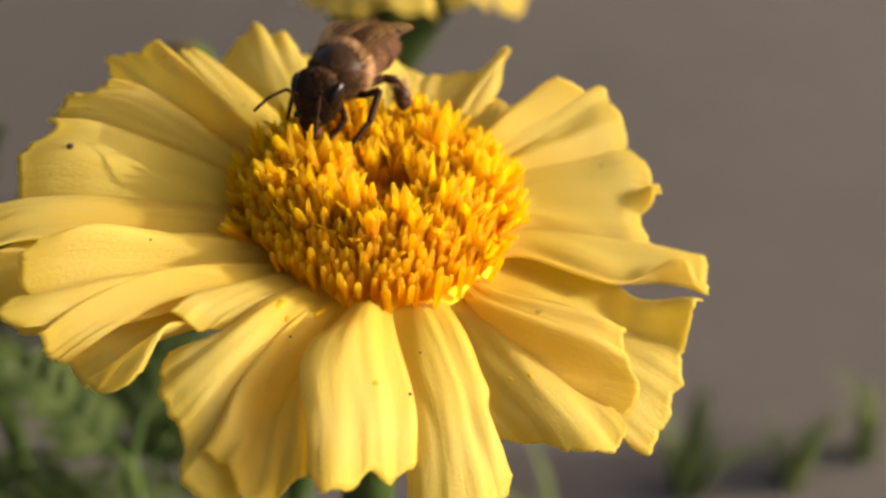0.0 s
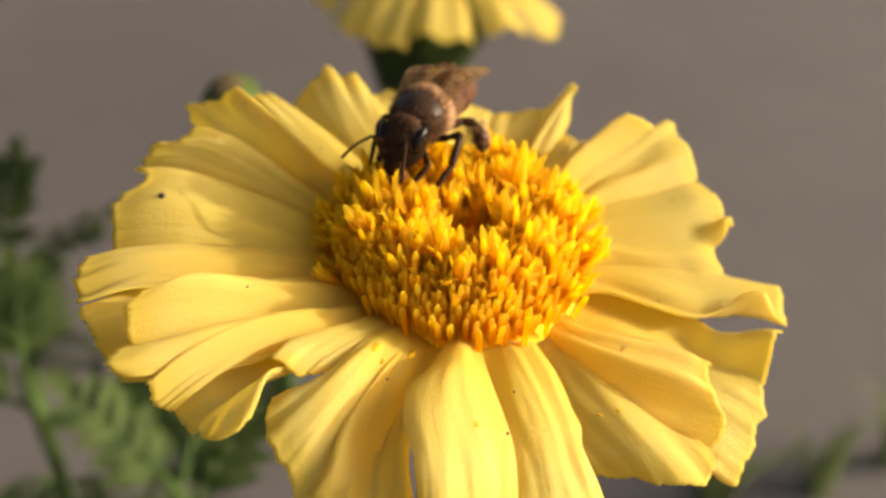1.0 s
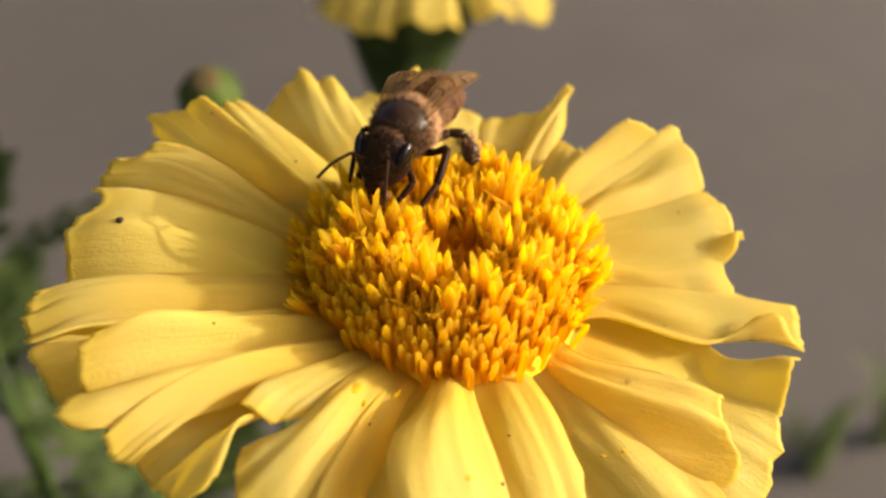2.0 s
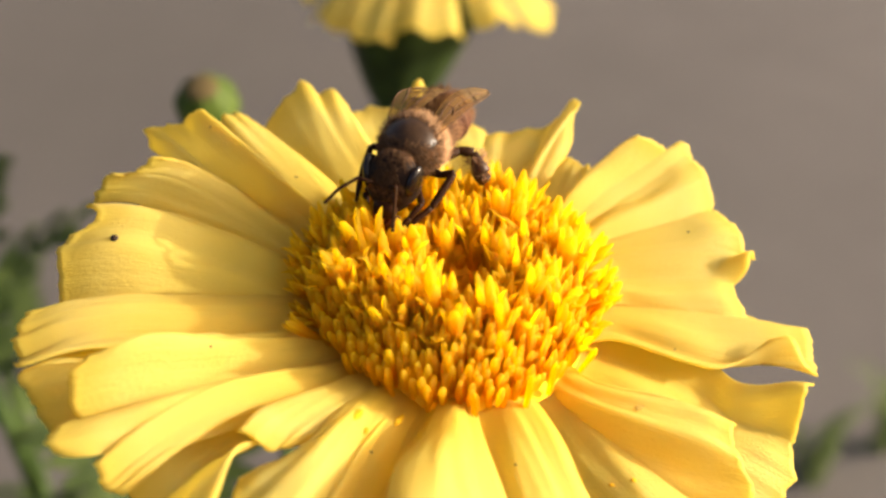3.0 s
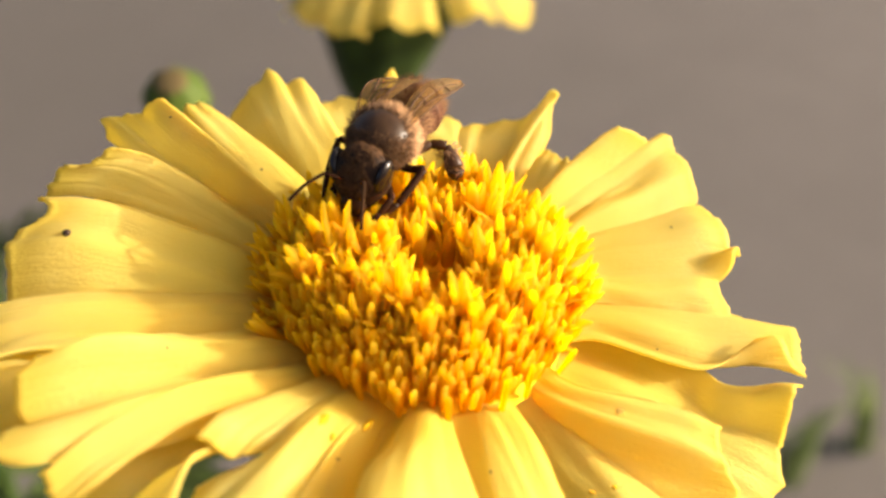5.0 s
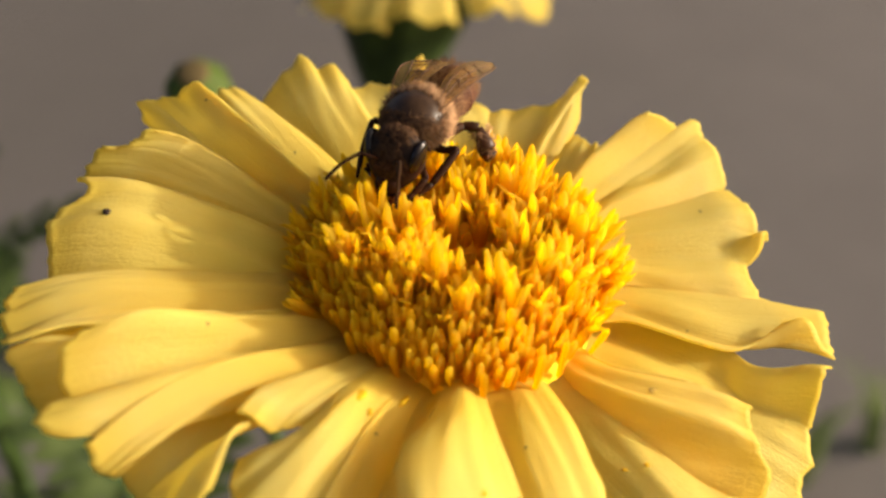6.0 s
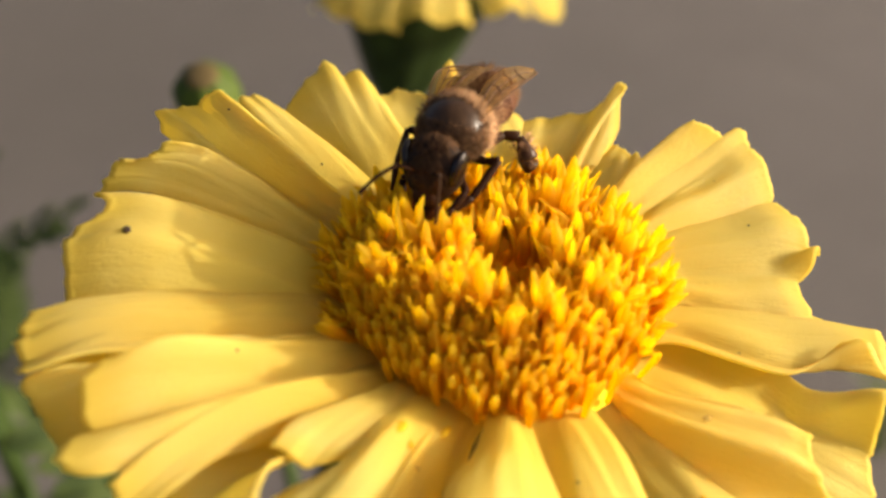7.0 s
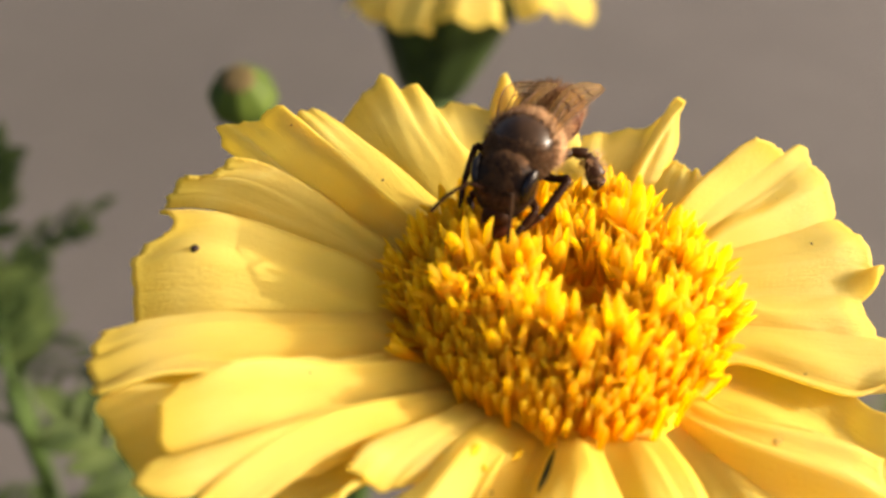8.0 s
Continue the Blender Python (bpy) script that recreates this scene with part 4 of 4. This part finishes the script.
# ---- the flower and the bud behind ----
def far_flower(at, tilt):
    f = thing("marigold_flower", at, "pale yellow marigold on a thick green calyx, out of focus", "flower")
    f.rotation_euler = [radians(a) for a in tilt]

    def goblet(u, w):
        a = 2 * math.pi * w
        r = 4.4 + 9.6 * u ** 0.85 + 0.25 * math.cos(8 * a)
        return Vector((r * math.cos(a) - 1.0, r * math.sin(a), -22 + 22 * u)) * MM

    part("calyx", grid_sheet(goblet, 20, 48, True), M_CALYX, f, "ribbed goblet-shaped green calyx")
    rg = random.Random(5)
    for k in range(13):
        a = 2 * math.pi * k / 13 + rg.uniform(-0.1, 0.1)
        ln, wd, drop, sd = rg.uniform(13, 17), rg.uniform(4.2, 5.2), rg.uniform(-9, -4), rg.uniform(0, 50)

        def leafy(u, w, a=a, ln=ln, wd=wd, drop=drop, sd=sd):
            v = w * 2 - 1
            r = 6.5 + ln * u * (1 - 0.14 * v ** 4 + 0.05 * noise.noise((v * 4, sd, 0)))
            s = v * (1.2 + (wd - 1.2) * u ** 0.7)
            z = 0.5 + 5 * u * (1 - u) + drop * u * u + 0.6 * math.cos(v * 5 + sd) * u - 0.8 * v * v * u
            return Vector((r * math.cos(a) - s * math.sin(a), r * math.sin(a) + s * math.cos(a), z)) * MM

        part("ray_petal", grid_sheet(leafy, 18, 16), M_FAR_PETAL, f)
    bm = bmesh.new()
    for k in range(90):
        r, a = 7.5 * math.sqrt((k + 0.5) / 90), k * 2.4
        tube([Vector((r * math.cos(a) * q, r * math.sin(a) * q, h)) * MM for q, h in ((0.8, 0), (1.0, 3.5), (1.15, 5.2))], [0.0004, 0.0006, 0.0002], 6, bm)
    part("floret_cushion", bm, M_FLORET, f, "packed orange florets")
    return f


back_flower = far_flower(FLOWER_AT + Vector((-2, 112, -22)) * MM, (-14, 10, 0))
pts = spline([(-1.0, 0, -21), (-2.0, 1, -60), (-6, 8, -160), (-8, 14, -326)], 20)
part("stem", tube([p * MM for p in pts], [0.0042 - 0.0012 * min(1, i / 8) for i in range(21)], 12), M_STEM, back_flower)


def bud_thing(at):
    b = thing("marigold_bud", at, "closed green marigold bud with a tan tip", "flower bud")

    def body(u, w):
        a = 2 * math.pi * w
        r = 1.3 + 3.1 * math.sin(math.pi * min(1, 0.08 + 0.86 * u)) ** 0.8 + 0.12 * math.cos(a * 8)
        return Vector((r * math.cos(a), r * math.sin(a), -6 + 8.6 * u)) * MM

    cup = part("calyx", grid_sheet(body, 18, 40, True), M_BUD, b)
    tip = part("bud_tip", ball([c * MM for c in (2.25, 2.25, 0.7)], (0, 0, 2.45 * MM), 20, 12), M_BUDTOP, b, "tan dry bud tip")
    for ob in (cup, tip):
        ob.rotation_euler, ob.scale = (radians(24), 0, 0), (1.12, 1.12, 0.95)
    p2 = spline([(0, 0, -5.8), (1, 1, -40), (6, 4, -140), (9, 6, -325)], 20)
    part("stem", tube([p * MM for p in p2], [0.0013] * 21, 10), M_STEM, b)
    return b


small_bud = bud_thing(FLOWER_AT + Vector((-30.4, 71, -22.2)) * MM)
small_bud.scale = (0.86, 0.86, 0.86)


# ---- foliage ----
def plant(x, y, top, leaves, seed):
    """A young marigold plant: a stem from the ground with feathery leaves of toothed leaflets."""
    foot = Vector((FLOWER_AT.x + x * MM, FLOWER_AT.y + y * MM, 0))
    pl = thing("marigold_plant", foot, "leafy green marigold plant standing on the paving, out of focus", "plant", "plants round the flower")
    rg = random.Random(seed)
    height = FLOWER_AT.z / MM + top
    bend = Vector((rg.uniform(-8, 8), rg.uniform(-8, 8), 0))

    def stem_at(h):
        k = h / height
        return Vector((bend.x * math.sin(k * 3), bend.y * math.sin(k * 2.5), h))

    part("stem", tube([stem_at(height * i / 16) * MM for i in range(17)], [0.0024 - 0.0012 * i / 16 for i in range(17)], 10), M_STEM, pl)
    for drop, az, elev, length in leaves:
        root = stem_at(height - drop)
        a, e = radians(az), radians(elev)
        way = Vector((math.cos(a) * math.cos(e), math.sin(a) * math.cos(e), math.sin(e)))
        flat = Vector((-math.sin(a), math.cos(a), 0))
        up = way.cross(flat) * -1
        up = up if up.z > 0 else -up
        rib = [root + way * (length * s) - Vector((0, 0, length * 0.25 * s * s)) for s in (i / 10 for i in range(11))]
        stalk = part("leaf_stalk", tube([p * MM for p in rib], [0.0007 - 0.0004 * i / 10 for i in range(11)], 7), M_STEM, pl)

        def leaflet(base, d, ln, wd, sd, up=up):
            side = d.cross(up).normalized()

            def at(u, w):
                v = w * 2 - 1
                wv = wd * math.sin(math.pi * min(1, u ** 0.8)) ** 0.8 * (1 + 0.15 * ((u * 8) % 1.0))
                return (base + d * (ln * u) + side * (v * wv) + up * (abs(v) * 0.3 * wv + 0.8 * noise.noise((u * 2, v, sd)) * u) - Vector((0, 0, 0.2 * ln * u * u))) * MM

            part("leaflet", grid_sheet(at, 12, 4), M_LEAF, stalk)

        for k in range(5):
            s = 0.2 + 0.7 * k / 4
            base = root + way * (length * s) - Vector((0, 0, length * 0.25 * s * s))
            for sg in (1, -1):
                d = (way * rg.uniform(0.6, 0.8) + flat * sg * rg.uniform(0.7, 1.0)).normalized()
                leaflet(base, d, length * rg.uniform(0.32, 0.46) * (1.1 - 0.4 * s), length * 0.07, rg.uniform(0, 90))
        leaflet(rib[-1], way, length * 0.34, length * 0.075, rg.uniform(0, 90))
    return pl


plant(-92, 116, -82, ((0, 70, 65, 26), (6, 20, 40, 26), (14, 160, 35, 30), (22, -40, 30, 28), (30, 100, 30, 30), (45, 10, 15, 34), (60, -100, 20, 34)), 3)
plant(-74, 72, -76, ((0, 100, 60, 22), (8, 170, 30, 30), (24, -60, 20, 30), (34, 200, 10, 30), (40, 30, -10, 26)), 5)
plant(-44, 50, -84, ((0, 85, 22, 38), (8, 105, 12, 42), (0, 150, 45, 26), (6, 60, 30, 28), (14, 190, 20, 34), (22, -20, 20, 30), (30, 250, 15, 30)), 8)

def grass(x, y, blades, seed):
    """A tuft of arching blades that grows from a crack in the paving."""
    g = thing("grass_tuft", (FLOWER_AT.x + x * MM, FLOWER_AT.y + y * MM, 0), "olive-green grass tuft on the paving, out of focus", "grass", "grass on the paving")
    rg = random.Random(seed)
    for _ in range(blades):
        a, ln, bow = rg.uniform(0, 6.28), rg.uniform(32, 70), rg.uniform(0.15, 0.7)
        out, side = Vector((math.cos(a), math.sin(a), 0)), Vector((-math.sin(a), math.cos(a), 0))
        root = out * rg.uniform(0, 9)
        wide = rg.uniform(2.4, 4.4)

        def at(u, w, ln=ln, bow=bow, out=out, side=side, root=root, wide=wide):
            v = w * 2 - 1
            return (root + out * (ln * bow * u * u) + side * (v * wide * (1 - u ** 2.5)) + Vector((0, 0, ln * u * (1 - 0.3 * bow * u) + 0.5 * abs(v)))) * MM

        part("blade", grid_sheet(at, 10, 2), M_GRASS, g)
    return g


grass(122, 281, 12, 31)
grass(174, 288, 9, 32)
grass(218, 307, 9, 33)
grass(58, 255, 5, 34)


# ---- what moves ----
def bee_pose(x, y, z, rx, ry, rz):
    p = FLOWER_AT + Vector((x, y, z)) * MM
    return pose(p.x, p.y, p.z, rx, ry, rz)


def motions():
    rows = [(0, -2.45, 3.9, 9.55, -8, 0, 152), (1.7, -2.45, 3.9, 9.5, -8, 0, 152), (2.8, -2.1, 3.9, 9.4, -8, 0, 152), (4, -2.1, 3.9, 9.15, -8, 0, 152),
            (5.8, -2.2, 3.9, 9.25, -8, 0, 152), (8, -2.05, 3.9, 9.5, -8, 0, 152)]
    walk(bee, [(r[0], bee_pose(*r[1:])) for r in rows])
    nods = [(0, 0.1, 2.6, -0.6, 26, 0, 2), (1.7, 0.1, 2.6, -0.6, 26, 0, 2), (2.8, 0, 2.65, -0.75, 22, 0, 0), (3.5, 0, 2.65, -0.85, 20, 0, 0), (8, 0, 2.65, -0.85, 20, 0, 0)]
    walk(head, [(r[0], pose(r[1] * MM, r[2] * MM, r[3] * MM, *r[4:])) for r in nods])
    steps = [(0, 26), (1.7, 26), (2.8, 8), (3.5, 0), (8, 0)]
    walk(mid_in, [(t, pose(-1.2 * MM, 0.3 * MM, -1.5 * MM, 0, 0, a)) for t, a in steps])


motions()
